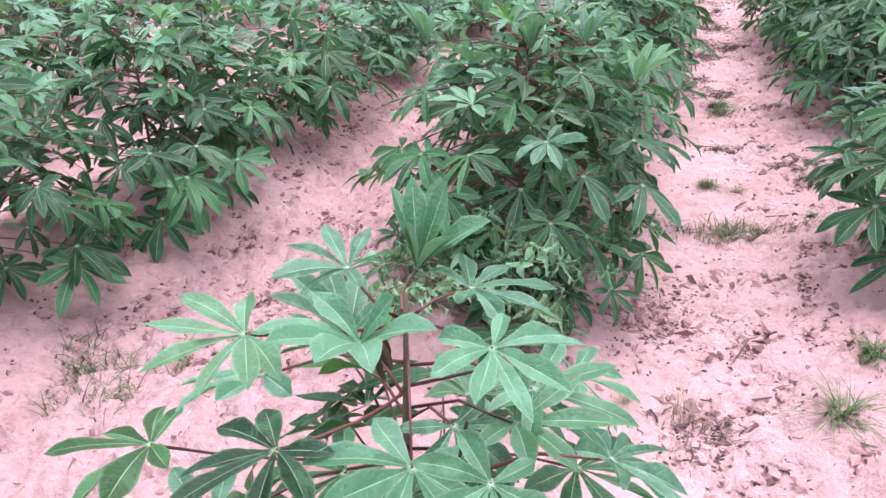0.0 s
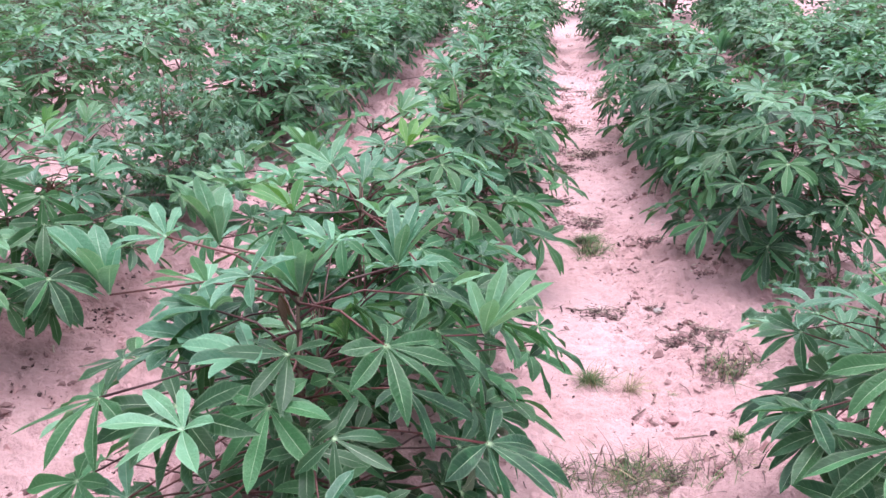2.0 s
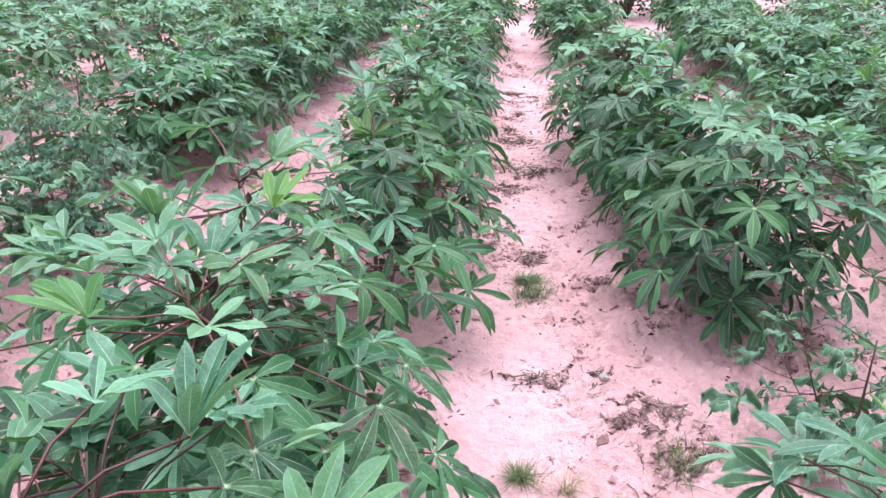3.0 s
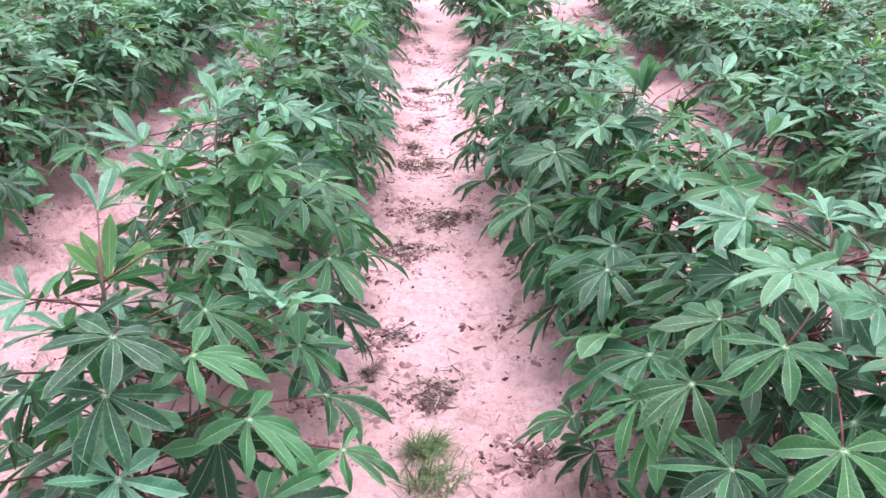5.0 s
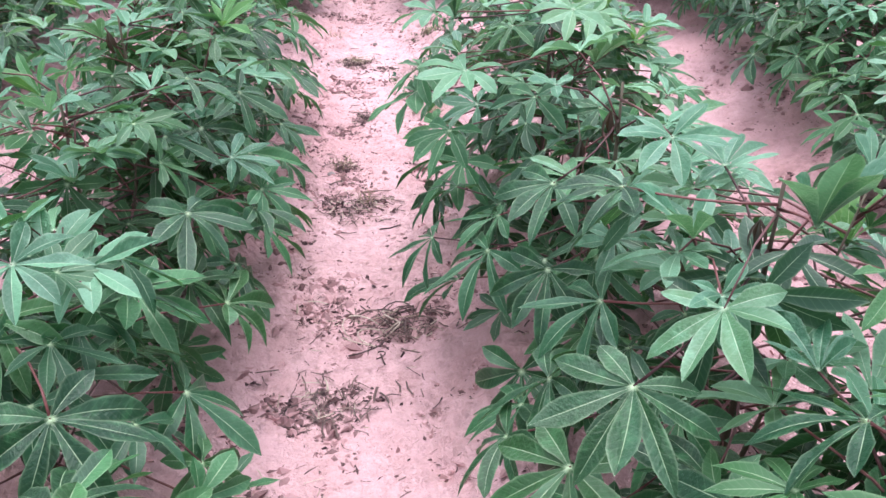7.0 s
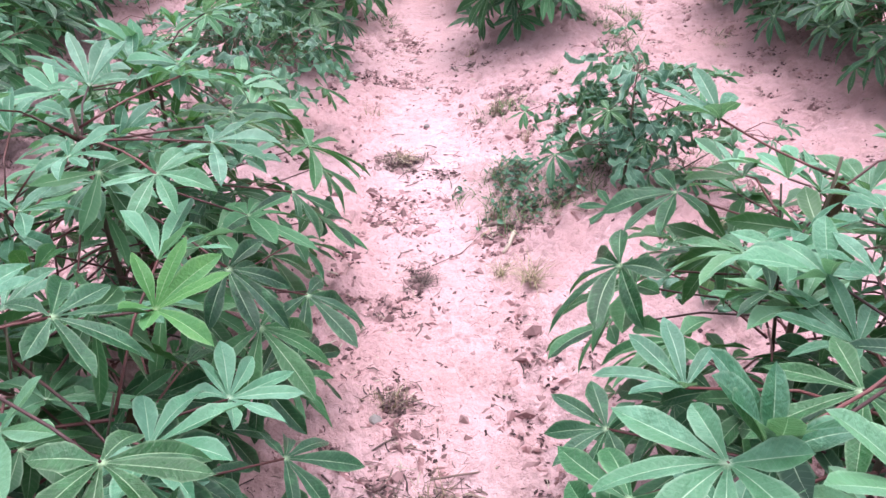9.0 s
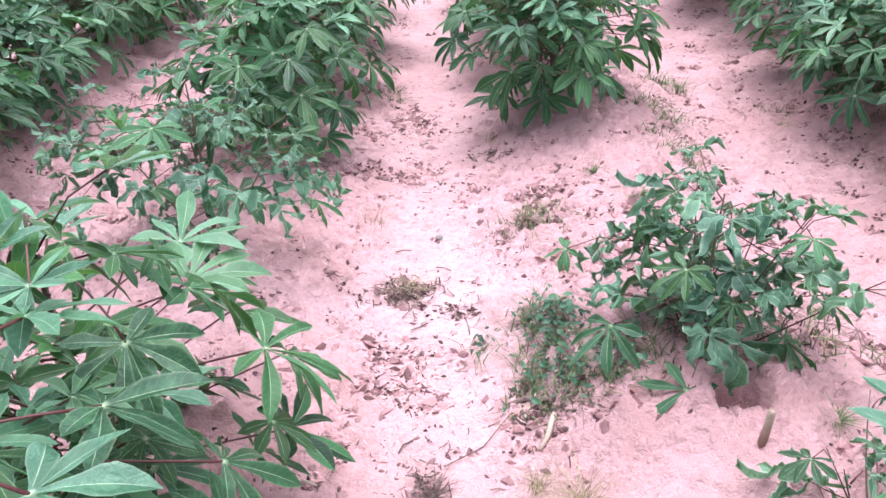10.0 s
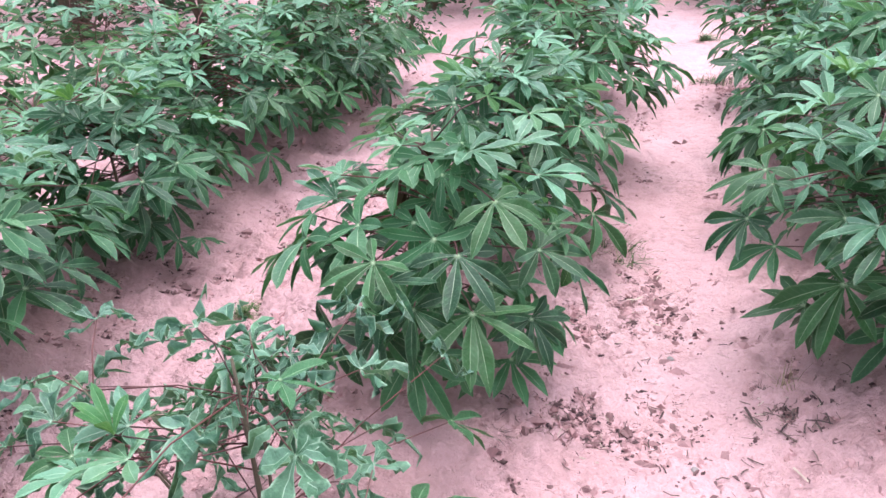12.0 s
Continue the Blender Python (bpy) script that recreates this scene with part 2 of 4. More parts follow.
def blade(rng, count=7, lift=8.0, droop=38.0, rows=8, half=2, curl=0.0, slim=1.0):
    verts, faces, uvs = [], [], []
    slim *= rng.uniform(0.94, 1.18)
    for angle, size in LOBES[count]:
        a = radians(angle + rng.uniform(-7, 7))
        length = size * rng.uniform(0.86, 1.08)
        wide = 0.106 * slim * rng.uniform(0.85, 1.12) * (0.75 + 0.25 * size)
        up = radians(lift + rng.uniform(-12, 12))
        down = radians(droop + rng.uniform(-14, 24))
        fold, sway, twist = rng.uniform(0.12, 0.55), rng.uniform(-0.10, 0.10), rng.uniform(-0.6, 0.6)
        bank = rng.uniform(-0.35, 0.35)
        wave, phase = rng.uniform(0.01, 0.03) + 0.06 * curl, rng.uniform(0, 6)
        r = z = 0.0
        first = len(verts)
        out = Vector((-math.sin(a), math.cos(a), 0))
        side = Vector((math.cos(a), math.sin(a), 0))
        for i in range(rows + 1):
            s = i / rows
            if i:
                bend = up - down * s + curl * 2.2 * math.sin(7 * s + phase)
                r += length / rows * math.cos(bend)
                z += length / rows * math.sin(bend)
            w = wide * (s ** 1.75) * ((1 - s) ** 1.05) * 6.4 + 0.016 * (1 - s)
            w *= 1 + 0.05 * math.sin(34 * s + phase)
            for k in range(-half, half + 1):
                u = k / half
                tilt = fold * abs(u) + (bank + twist * s) * u + wave * math.sin(phase + 9 * s + 2 * u) / max(wide, 0.01) * abs(u)
                p = out * r + side * (u * w + sway * s * s) + Vector((0, 0, z + w * tilt))
                if curl:
                    p += Vector([curl * s * noise.noise(p * 5.0 + Vector((phase, 7.0 * k, angle))) for k in (1, 2, 3)])
                verts.append(tuple(p))
                uvs.append((0.5 + 0.5 * u, s))
        per = 2 * half + 1
        for i in range(rows):
            for k in range(per - 1):
                n = first + i * per + k
                faces.append((n, n + 1, n + per + 1, n + per))
    return verts, faces, uvs


rng = random.Random(4)


def blades(mat, specs, **kw):
    out = []
    for c, l, d in specs:
        v, f, u = blade(rng, c, l, d, **kw)
        out.append(mesh_of("leaf_blade", v, f, mat, u, crease=True))
    return out


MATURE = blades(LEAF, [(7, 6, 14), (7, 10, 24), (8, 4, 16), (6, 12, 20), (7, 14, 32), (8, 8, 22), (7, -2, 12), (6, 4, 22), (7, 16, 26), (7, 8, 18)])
TOPS = blades(LIT_UPPER, [(7, 32, 14), (7, 40, 18), (6, 36, 16), (7, 28, 16), (7, 52, 22), (6, 46, 16)])
FLAT = blades(LIT_UPPER, [(7, 18, 20), (7, 12, 16), (8, 20, 24), (6, 16, 18), (7, 24, 30)])
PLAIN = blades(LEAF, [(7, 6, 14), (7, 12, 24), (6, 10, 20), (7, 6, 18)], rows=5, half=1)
PLAIN_TOPS = blades(LIT_UPPER, [(7, 14, 26), (7, 24, 28), (6, 20, 24), (7, 36, 22)], rows=5, half=1)
WHORL = blades(LIT_UPPER, [(7, 70, 12), (6, 64, 14), (7, 76, 16)])
FRESH = blades(YOUNG, [(7, 52, 22), (5, 62, 26), (7, 44, 18), (5, 68, 24)])
CURLED = blades(SICK, [(5, 16, 50), (5, 40, 80), (7, 25, 60), (5, 4, 50), (5, 50, 40), (7, 45, 90)], curl=0.26, slim=1.25)
CURLED += blades(SICK, [(5, 30, 60), (7, 12, 50), (5, 45, 80), (7, 20, 40)], curl=0.36, slim=0.6)
WISPY = blades(PALE, [(5, 30, 60), (7, 12, 50), (5, 45, 80), (7, 20, 40), (5, 10, 30)], curl=0.40, slim=0.42)
FOLDED = blades(BROWN, [(5, -55, 40), (5, -62, 30)], slim=0.7, rows=6)


def petiole_mesh():
    path = [(0.012 * math.sin(math.pi * s), 0, s) for s in (0, 0.25, 0.5, 0.75, 1.0)]
    v, f = tube(path, [0.0026, 0.0020, 0.0018, 0.0017, 0.0021], 5)
    # thickness in metres, length 1: scaled along z only
    return mesh_of("petiole", v, f, PETIOLE)


PETIOLES = petiole_mesh()


def along(start, end):
    """The pose that lays a unit piece from start to end."""
    d = Vector(end) - Vector(start)
    return Matrix.Translation(start) @ d.to_track_quat("Z", "Y").to_matrix().to_4x4() @ Matrix.Diagonal((1, 1, d.length, 1))


def leaf_turn(out, tilt, spin, roll):
    """The turn of a blade whose face leans by tilt degrees towards the direction out."""
    out = Vector((out[0], out[1], 0)).normalized()
    n = Vector((0, 0, 1)) * math.cos(radians(tilt)) + out * math.sin(radians(tilt))
    y = (out - n * out.dot(n)).normalized()
    x = y.cross(n)
    turn = Matrix((x, y, n)).transposed().to_4x4()
    return turn @ pose(0, 0, 0, 0, roll, spin)


def own_leaf(rng, stem, hub, top):
    """A leaf at a known hub, on the stem at stem (x, y)."""
    # a fourth number: 1 an upright whorl, 2 a young yellowish one, 3 a pale flat one, 4 a grown level one
    upright = hub[3] if len(hub) > 3 else 0
    hub = Vector(hub[:3])
    off = Vector((hub.x - stem[0], hub.y - stem[1], 0))
    out = off.normalized() if off.length > 0.02 else Vector((0, -1, 0))
    z = min(max(hub.z - off.length * rng.uniform(-0.15, 0.28), 0.2 * top), top * 0.95)
    high = hub.z / top
    tilt = rng.uniform(30, 46) - 34 * max(0.0, high - 0.4)
    chance = rng.random()
    if upright:
        sort = {1: WHORL, 2: FRESH, 3: FLAT, 4: MATURE}[upright]
        tilt = rng.uniform(0, 10)
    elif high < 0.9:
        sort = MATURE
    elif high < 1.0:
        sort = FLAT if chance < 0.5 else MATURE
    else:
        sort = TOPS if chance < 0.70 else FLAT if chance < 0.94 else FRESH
    size = min(0.152, max(0.094, 0.192 - 0.132 * hub.z)) * rng.uniform(0.92, 1.06) * (1.2 if upright == 1 else 1.0)
    return (Vector((stem[0] * z / top, stem[1] * z / top, z)), hub, out, tilt, size, sort, rng.uniform(-14, 14), rng.uniform(-8, 8))


def plan_leaves(rng, h, r, n, sick=False, hubs=(), low=0.10):
    """Where a plant's leaves sit: start on the stem, hub, outward direction, tilt, size and sort."""
    h = max(0.83 * h, max([hub[2] - 0.07 for hub in hubs], default=0.0))
    n = int(n * 1.22 - 0.7 * len(hubs)) if not sick else n
    shoots = [(0.0, 0.0, h)]
    curly = sick if isinstance(sick, list) else CURLED
    for _ in range(5 if sick else rng.choice((1, 1, 2))):
        a, d = rng.uniform(0, 6.28), (rng.uniform(0.3, 0.75) * r if sick else rng.uniform(0.10, 0.2) * r / 0.45)
        shoots.append((d * math.cos(a), d * math.sin(a), h * (rng.uniform(0.45, 0.95) if sick else rng.uniform(0.78, 0.97))))
    plan, turn = [own_leaf(rng, shoots[0], hub, h) for hub in hubs], rng.uniform(0, 6.28)
    if sick:
        plan = [(*p[:4], 0.085, *p[5:]) if len(hub) > 3 else (*p[:4], rng.uniform(0.075, 0.115), curly if rng.random() < 0.8 else MATURE, *p[6:]) for p, hub in zip(plan, hubs)]
    for i in range(n):
        s = (i + 0.5) / n
        sx, sy, top = shoots[i % len(shoots)]
        turn += 2.39996 + rng.uniform(-0.35, 0.35)
        out = Vector((math.cos(turn), math.sin(turn), 0))
        if s < 0.70:
            # the dome of grown leaves, dense at its skin and hanging to the soil
            v = (s / 0.70) ** 0.85
            z = low + (0.90 * top - low) * v + rng.uniform(-0.03, 0.03)
            wide = r * (0.66 + 0.18 * math.sin(2.6 * v) - 0.36 * v ** 3)
            reach = wide * (rng.uniform(0.84, 1.04) if rng.random() < 0.7 else rng.uniform(0.35, 0.8))
            rise = reach * rng.uniform(-0.35, 0.35)
            level = min(0.95, max(0.22, (z - rise) / top))
            tilt, size = 50 - 38 * v + rng.uniform(-14, 14), (0.150 - 0.045 * v) * rng.uniform(0.78, 1.1)
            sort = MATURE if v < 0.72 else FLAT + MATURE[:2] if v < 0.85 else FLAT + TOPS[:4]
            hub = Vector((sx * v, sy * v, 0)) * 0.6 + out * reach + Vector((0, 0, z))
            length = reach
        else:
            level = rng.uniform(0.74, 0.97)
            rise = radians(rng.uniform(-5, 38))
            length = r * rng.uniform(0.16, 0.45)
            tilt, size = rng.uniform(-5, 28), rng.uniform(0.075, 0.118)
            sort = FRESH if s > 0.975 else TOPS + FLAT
            hub = Vector((sx * level, sy * level, top * level)) + out * (length * math.cos(rise)) + Vector((0, 0, length * math.sin(rise)))
        start = Vector((sx * level, sy * level, top * level * 0.98))
        if sick:
            sort = curly if rng.random() < 0.86 else MATURE
            size = size * rng.uniform(0.6, 1.1)
            hub = start + (hub - Vector((sx * 0.6, sy * 0.6, 0)) - Vector((0, 0, start.z))) * rng.uniform(0.2, 0.8)
        hub.z = max(hub.z, 0.04)
        if all((hub - Vector(other[:3])).length > 0.11 for other in hubs):
            plan.append((start, hub, out, tilt, size, sort, rng.uniform(-30, 30), rng.uniform(-20, 20)))
    return shoots, plan


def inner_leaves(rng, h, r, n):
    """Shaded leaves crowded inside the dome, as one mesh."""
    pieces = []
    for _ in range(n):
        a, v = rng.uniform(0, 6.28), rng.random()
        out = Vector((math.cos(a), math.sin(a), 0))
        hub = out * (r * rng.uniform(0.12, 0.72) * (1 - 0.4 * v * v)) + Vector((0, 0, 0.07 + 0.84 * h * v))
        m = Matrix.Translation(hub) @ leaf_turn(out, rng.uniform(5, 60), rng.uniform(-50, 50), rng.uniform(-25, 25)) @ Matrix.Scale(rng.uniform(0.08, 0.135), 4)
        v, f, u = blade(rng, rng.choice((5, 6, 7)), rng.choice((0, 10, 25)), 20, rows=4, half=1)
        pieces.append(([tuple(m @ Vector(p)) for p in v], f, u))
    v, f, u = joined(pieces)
    # the darker LEAF tone puts canopy shade into these leaves' colour too
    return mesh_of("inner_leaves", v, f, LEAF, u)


def stem_mesh(rng, shoots, only=None):
    pieces = []
    for i, (sx, sy, top) in enumerate(shoots):
        if only not in (None, i):
            continue
        n = 9
        bow = rng.uniform(-0.015, 0.015)
        path = [(sx * s + bow * math.sin(3 * s), sy * s, -0.04 + (top + 0.04) * s) for s in (k / n for k in range(n + 1))]
        radii = [(0.009 if i == 0 else 0.0055) * min(1.0, 0.3 + top) * (1 - 0.72 * k / n) * (1.12 if k % 2 else 0.94) for k in range(n + 1)]
        v, f = tube(path, radii, 7)
        pieces.append((v, f, None))
    v, f, _ = joined(pieces)
    return mesh_of("stem", v, f, STEM)


def stalks(plan, thick=1.0):
    pieces = []
    for start, hub, *_ in plan:
        v, f = tube([start, (start + hub) / 2 + Vector((0, 0, 0.02)), hub], [0.0022 * thick, 0.0018 * thick, 0.0016 * thick], 4)
        pieces.append((v, f, None))
    return mesh_of("stalk", *joined(pieces)[:2], PETIOLE)


def cassava(x, y, h, r, n, seed, hubs=(), sick=False, label="", near=True):
    """A plant with every leaf and stalk a piece of its own; hubs: where some of its leaves are."""
    rng = random.Random(seed)
    plant = new("cassava_plant")
    base = ground_height(x, y) - 0.01
    plant.location = (x, y, base)
    tagged(plant, label or "green cassava plant with red stalks in pink sandy soil", "plant", "cassava plants in the rows")
    shoots, plan = plan_leaves(rng, h, r, n, sick, [(a - x, b - y, c - base, *kind) for a, b, c, *kind in hubs], 0.19 if y > 8.5 else 0.10)
    for i in range(len(shoots)):
        part("stem", stem_mesh(rng, shoots, i), plant)
    if not sick:
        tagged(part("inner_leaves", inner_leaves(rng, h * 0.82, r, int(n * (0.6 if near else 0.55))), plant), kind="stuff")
    alone = 12 if near else 0
    for i, (start, hub, out, tilt, size, sort, spin, roll) in enumerate(plan):
        place = Matrix.Translation(hub) @ leaf_turn(out, tilt, spin, roll) @ Matrix.Scale(size, 4)
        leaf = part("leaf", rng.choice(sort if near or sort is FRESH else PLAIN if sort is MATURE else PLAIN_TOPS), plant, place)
        if i < alone:
            part("petiole", PETIOLES, leaf, place.inverted() @ along(start, hub) @ Matrix.Diagonal((0.6, 0.6, 1, 1) if sick else (1, 1, 1, 1)), "thin dark red stalk")
    if len(plan) > alone:
        tagged(part("stalk", stalks(plan[alone:], 0.6 if sick else 1.0), plant), kind="stuff")
    if not sick:
        for sx, sy, top in shoots[:2]:
            if rng.random() < 0.75:
                a = rng.uniform(0, 6.28)
                hub = Vector((sx + 0.03 * math.cos(a), sy + 0.03 * math.sin(a), top * 0.93))
                place = Matrix.Translation(hub) @ leaf_turn((math.cos(a), math.sin(a), 0), 10, 0, 0) @ Matrix.Scale(rng.uniform(0.06, 0.085), 4)
                part("leaf", rng.choice(FOLDED), plant, place, "dark brown folded drooping leaf")
    return plant


# ---- ground: furrows and ridges ----
ROW = 1.25


def ground_height(x, y):
    ridge = (0.5 - 0.5 * math.cos(2 * math.pi * x / ROW)) ** 1.25
    far = max(0.0, min(1.0, (12.9 - y) / 0.8)) * max(0.0, min(1.0, (13 - abs(x)) / 2))
    z = 0.13 * ridge * far * (0.8 + 0.5 * noise.noise((x * 0.7, y * 0.8, 3.1)))
    z += 0.018 * noise.noise((x * 2.1, y * 1.7, 0.0))
    # a small burrow beside the stunted plant
    d = math.hypot(x - 0.60, y - 7.98)
    if d < 0.3:
        z += 0.014 * math.exp(-(((d - 0.085) / 0.03) ** 2)) - 0.12 * math.exp(-((d / 0.045) ** 6))
    return z


def steps(a, b, fine, reach):
    """Even steps from a to b, then ever wider ones out to reach on both sides."""
    mid = list(np.arange(a, b + fine / 2, fine))
    up, d = [b], fine
    while up[-1] < reach:
        d *= 1.35
        up.append(up[-1] + d)
    down, d = [a], fine
    while down[-1] > -reach:
        d *= 1.35
        down.append(down[-1] - d)
    return down[:0:-1] + mid + up[1:]


def build_ground():
    """A sheet out to the horizon, finest along the trodden furrow: clods, hollows and loose crumbled edges."""
    xs = steps(-2.4, 2.4, 0.026, 900)
    xs = [x for x in xs if x < -1.41] + list(np.arange(-1.4, 0.86, 0.0135)) + [x for x in xs if x > 0.87]
    ys = steps(1.2, 11.0, 0.0145, 900)
    verts = []
    for y in ys:
        for x in xs:
            near = abs(x) < 16 and -6 < y < 22
            z = ground_height(x, y) if near else 0.0
            if abs(x) < 3 and 0 < y < 14:
                edge = min(1.0, abs(((x + ROW / 2) % ROW) - ROW / 2) / 0.17)
                rough = 0.22 + 0.9 * edge * edge if abs(x) < 0.6 else 1.5
                z += rough * (0.016 * noise.noise((x * 7, y * 7, 1.0)) + 0.012 * noise.noise((x * 17, y * 17, 2.0)))
                z += rough * 0.026 * abs(noise.noise((x * 27, y * 27, 5.0)))
                if -1.4 < x < 0.9:
                    z += rough * (0.048 * max(0.0, noise.noise((x * 33, y * 33, 8.0)) - 0.18) - 0.018 * max(0.0, noise.noise((x * 24, y * 24, 4.0)) - 0.25))
            verts.append((x, y, z))
    w = len(xs)
    faces = [(j * w + i, j * w + i + 1, (j + 1) * w + i + 1, (j + 1) * w + i) for j in range(len(ys) - 1) for i in range(w - 1)]
    ob = new("ground", mesh_of("ground", verts, faces, SOIL))
    return tagged(ob, "pink sandy soil of a ridged field with bare furrows", "ground", kind="structure")


build_ground()

# ---- cassava rows beside the path: x, y, height, spread, leaves, seed, leaf hubs ----
cassava(-0.27, 1.68, 0.70, 0.38, 70, 11, [(-0.56, 1.59, 0.53, 4), (-0.32, 1.61, 0.54, 4), (-0.08, 1.70, 0.54, 4), (-0.33, 1.50, 0.66, 4), (-0.15, 1.58, 0.76, 3), (-0.34, 1.49, 0.79, 3), (-0.29, 1.765, 0.72, 1), (-0.333, 1.675, 0.76, 3), (-0.217, 1.735, 0.725, 3), (-0.23, 1.48, 0.81)])
cassava(-0.45, 3.02, 0.80, 0.50, 88, 12, [(-0.24, 2.86, 0.27), (-0.58, 2.73, 0.39), (-0.40, 2.78, 0.41), (-0.12, 2.88, 0.42), (-0.26, 2.84, 0.44), (-0.64, 2.73, 0.49), (-0.36, 2.84, 0.49), (-0.16, 2.97, 0.50), (-0.29, 3.02, 0.55), (-0.18, 3.18, 0.59), (-0.44, 2.85, 0.61), (-0.66, 2.82, 0.62), (-0.18, 3.08, 0.62, 1), (-0.28, 3.12, 0.66), (-0.30, 2.93, 0.67), (-0.33, 3.16, 0.69, 1), (-0.44, 3.00, 0.70, 1), (-0.70, 2.94, 0.71, 1), (-0.58, 3.05, 0.75, 1)])
cassava(-0.48, 3.52, 0.76, 0.50, 66, 13, [(-0.23, 3.54, 0.56), (-0.17, 3.41, 0.58), (-0.29, 3.58, 0.58), (-0.28, 3.21, 0.64), (-0.33, 3.36, 0.64), (-0.60, 3.44, 0.67, 2)])
cassava(-0.56, 3.98, 0.80, 0.52, 70, 14, [(-0.30, 3.90, 0.54), (-0.51, 3.78, 0.61), (-0.38, 3.97, 0.63), (-0.69, 3.87, 0.65, 1), (-0.61, 3.98, 0.74), (-0.49, 3.98, 0.76)])
cassava(-0.42, 4.72, 0.76, 0.42, 57, 15, [(-0.17, 4.58, 0.34), (-0.19, 4.62, 0.47), (-0.36, 4.55, 0.56), (-0.46, 4.83, 0.58, 2), (-0.28, 4.75, 0.58), (-0.26, 4.62, 0.58), (-0.36, 4.60, 0.62)])
cassava(-0.42, 5.36, 0.74, 0.40, 49, 16, [(-0.21, 5.17, 0.25), (-0.16, 5.24, 0.32), (-0.39, 5.24, 0.32), (-0.15, 5.49, 0.43), (-0.16, 5.24, 0.44), (-0.24, 5.51, 0.51), (-0.36, 5.18, 0.53), (-0.48, 5.30, 0.56), (-0.20, 5.41, 0.56), (-0.36, 5.47, 0.56, 2), (-0.22, 5.27, 0.57)])
cassava(-0.45, 5.86, 0.70, 0.40, 49, 17, [(-0.22, 5.89, 0.34), (-0.19, 5.59, 0.37), (-0.36, 5.80, 0.45), (-0.30, 5.96, 0.49), (-0.29, 5.64, 0.52), (-0.43, 5.83, 0.53), (-0.86, 5.67, 0.54)])
cassava(-0.50, 6.38, 0.72, 0.42, 59, 18, [(-0.33, 6.07, 0.41), (-0.30, 6.37, 0.42), (-0.65, 6.35, 0.46), (-0.27, 6.24, 0.47), (-0.60, 6.21, 0.51), (-0.37, 6.41, 0.55), (-0.34, 6.42, 0.55), (-0.41, 6.43, 0.60), (-0.29, 6.47, 0.65)])
cassava(-0.50, 6.78, 0.76, 0.42, 53, 19, [(-0.24, 6.72, 0.38), (-0.22, 6.61, 0.57), (-0.26, 6.64, 0.68), (-0.37, 6.83, 0.69), (-0.49, 6.75, 0.72)])
cassava(-0.52, 7.32, 0.80, 0.44, 70, 20, [(-0.22, 7.04, 0.51), (-0.26, 7.08, 0.58), (-0.30, 7.39, 0.66), (-0.30, 7.25, 0.69), (-0.33, 7.09, 0.72), (-0.39, 7.46, 0.72)])
cassava(-0.52, 7.74, 0.76, 0.40, 46, 25, [(-0.24, 7.76, 0.45), (-0.40, 7.95, 0.46, 3), (-0.62, 7.95, 0.55, 3), (-0.54, 7.73, 0.66, 1), (-0.46, 8.16, 0.34), (-0.36, 8.00, 0.36), (-0.56, 8.06, 0.42), (-0.44, 8.05, 0.48, 3), (-0.37, 7.86, 0.50), (-0.46, 7.81, 0.60), (-0.34, 7.55, 0.62), (-0.54, 7.80, 0.66), (-0.41, 7.52, 0.72)])
cassava(0.58, 7.14, 0.74, 0.38, 46, 26, [(0.33, 7.18, 0.46), (0.28, 7.10, 0.55), (0.38, 7.20, 0.61), (0.43, 7.21, 0.72)])
cassava(-0.53, 9.47, 0.68, 0.38, 72, 21, [(-0.27, 9.58, 0.31), (-0.40, 9.23, 0.36), (-0.66, 9.37, 0.43), (-0.76, 9.31, 0.45), (-0.66, 9.35, 0.47), (-0.43, 9.25, 0.47), (-0.38, 9.35, 0.54), (-0.58, 9.43, 0.57), (-0.68, 9.64, 0.59), (-0.64, 9.55, 0.60), (-0.45, 9.45, 0.60)])
cassava(-0.53, 10.16, 0.66, 0.41, 77, 22, [(-0.26, 10.31, 0.18), (-0.25, 10.04, 0.22)])
cassava(-0.48, 10.95, 0.74, 0.46, 70, 23)
cassava(-0.52, 11.75, 0.72, 0.44, 66, 24)
cassava(0.70, 3.34, 0.74, 0.42, 59, 31, [(0.52, 3.04, 0.25), (0.44, 3.08, 0.36), (0.46, 3.11, 0.47), (0.48, 3.17, 0.58), (0.58, 3.36, 0.66)])
cassava(0.74, 4.86, 0.76, 0.50, 88, 32, [(0.78, 4.63, 0.35), (0.53, 4.63, 0.35), (0.42, 4.97, 0.42), (0.47, 4.87, 0.44), (0.47, 4.65, 0.53), (0.62, 4.49, 0.54), (0.53, 4.74, 0.59), (0.56, 4.58, 0.64), (0.68, 4.78, 0.65), (0.61, 4.71, 0.69)])
cassava(0.66, 5.36, 0.72, 0.40, 49, 133, [(0.37, 5.45, 0.36), (0.57, 5.07, 0.39), (0.47, 5.25, 0.48), (0.43, 5.11, 0.49), (0.57, 5.02, 0.51), (0.58, 5.40, 0.51), (0.47, 5.46, 0.51), (0.74, 5.26, 0.58), (0.56, 5.46, 0.63)])
cassava(0.60, 5.78, 0.76, 0.42, 53, 34, [(0.38, 5.61, 0.35), (0.32, 5.61, 0.43), (0.47, 5.55, 0.46), (0.39, 5.79, 0.55), (0.82, 5.65, 0.57), (0.37, 5.57, 0.59), (0.78, 5.58, 0.60), (0.70, 5.66, 0.66), (0.42, 5.85, 0.69), (0.60, 5.69, 0.71, 1)])
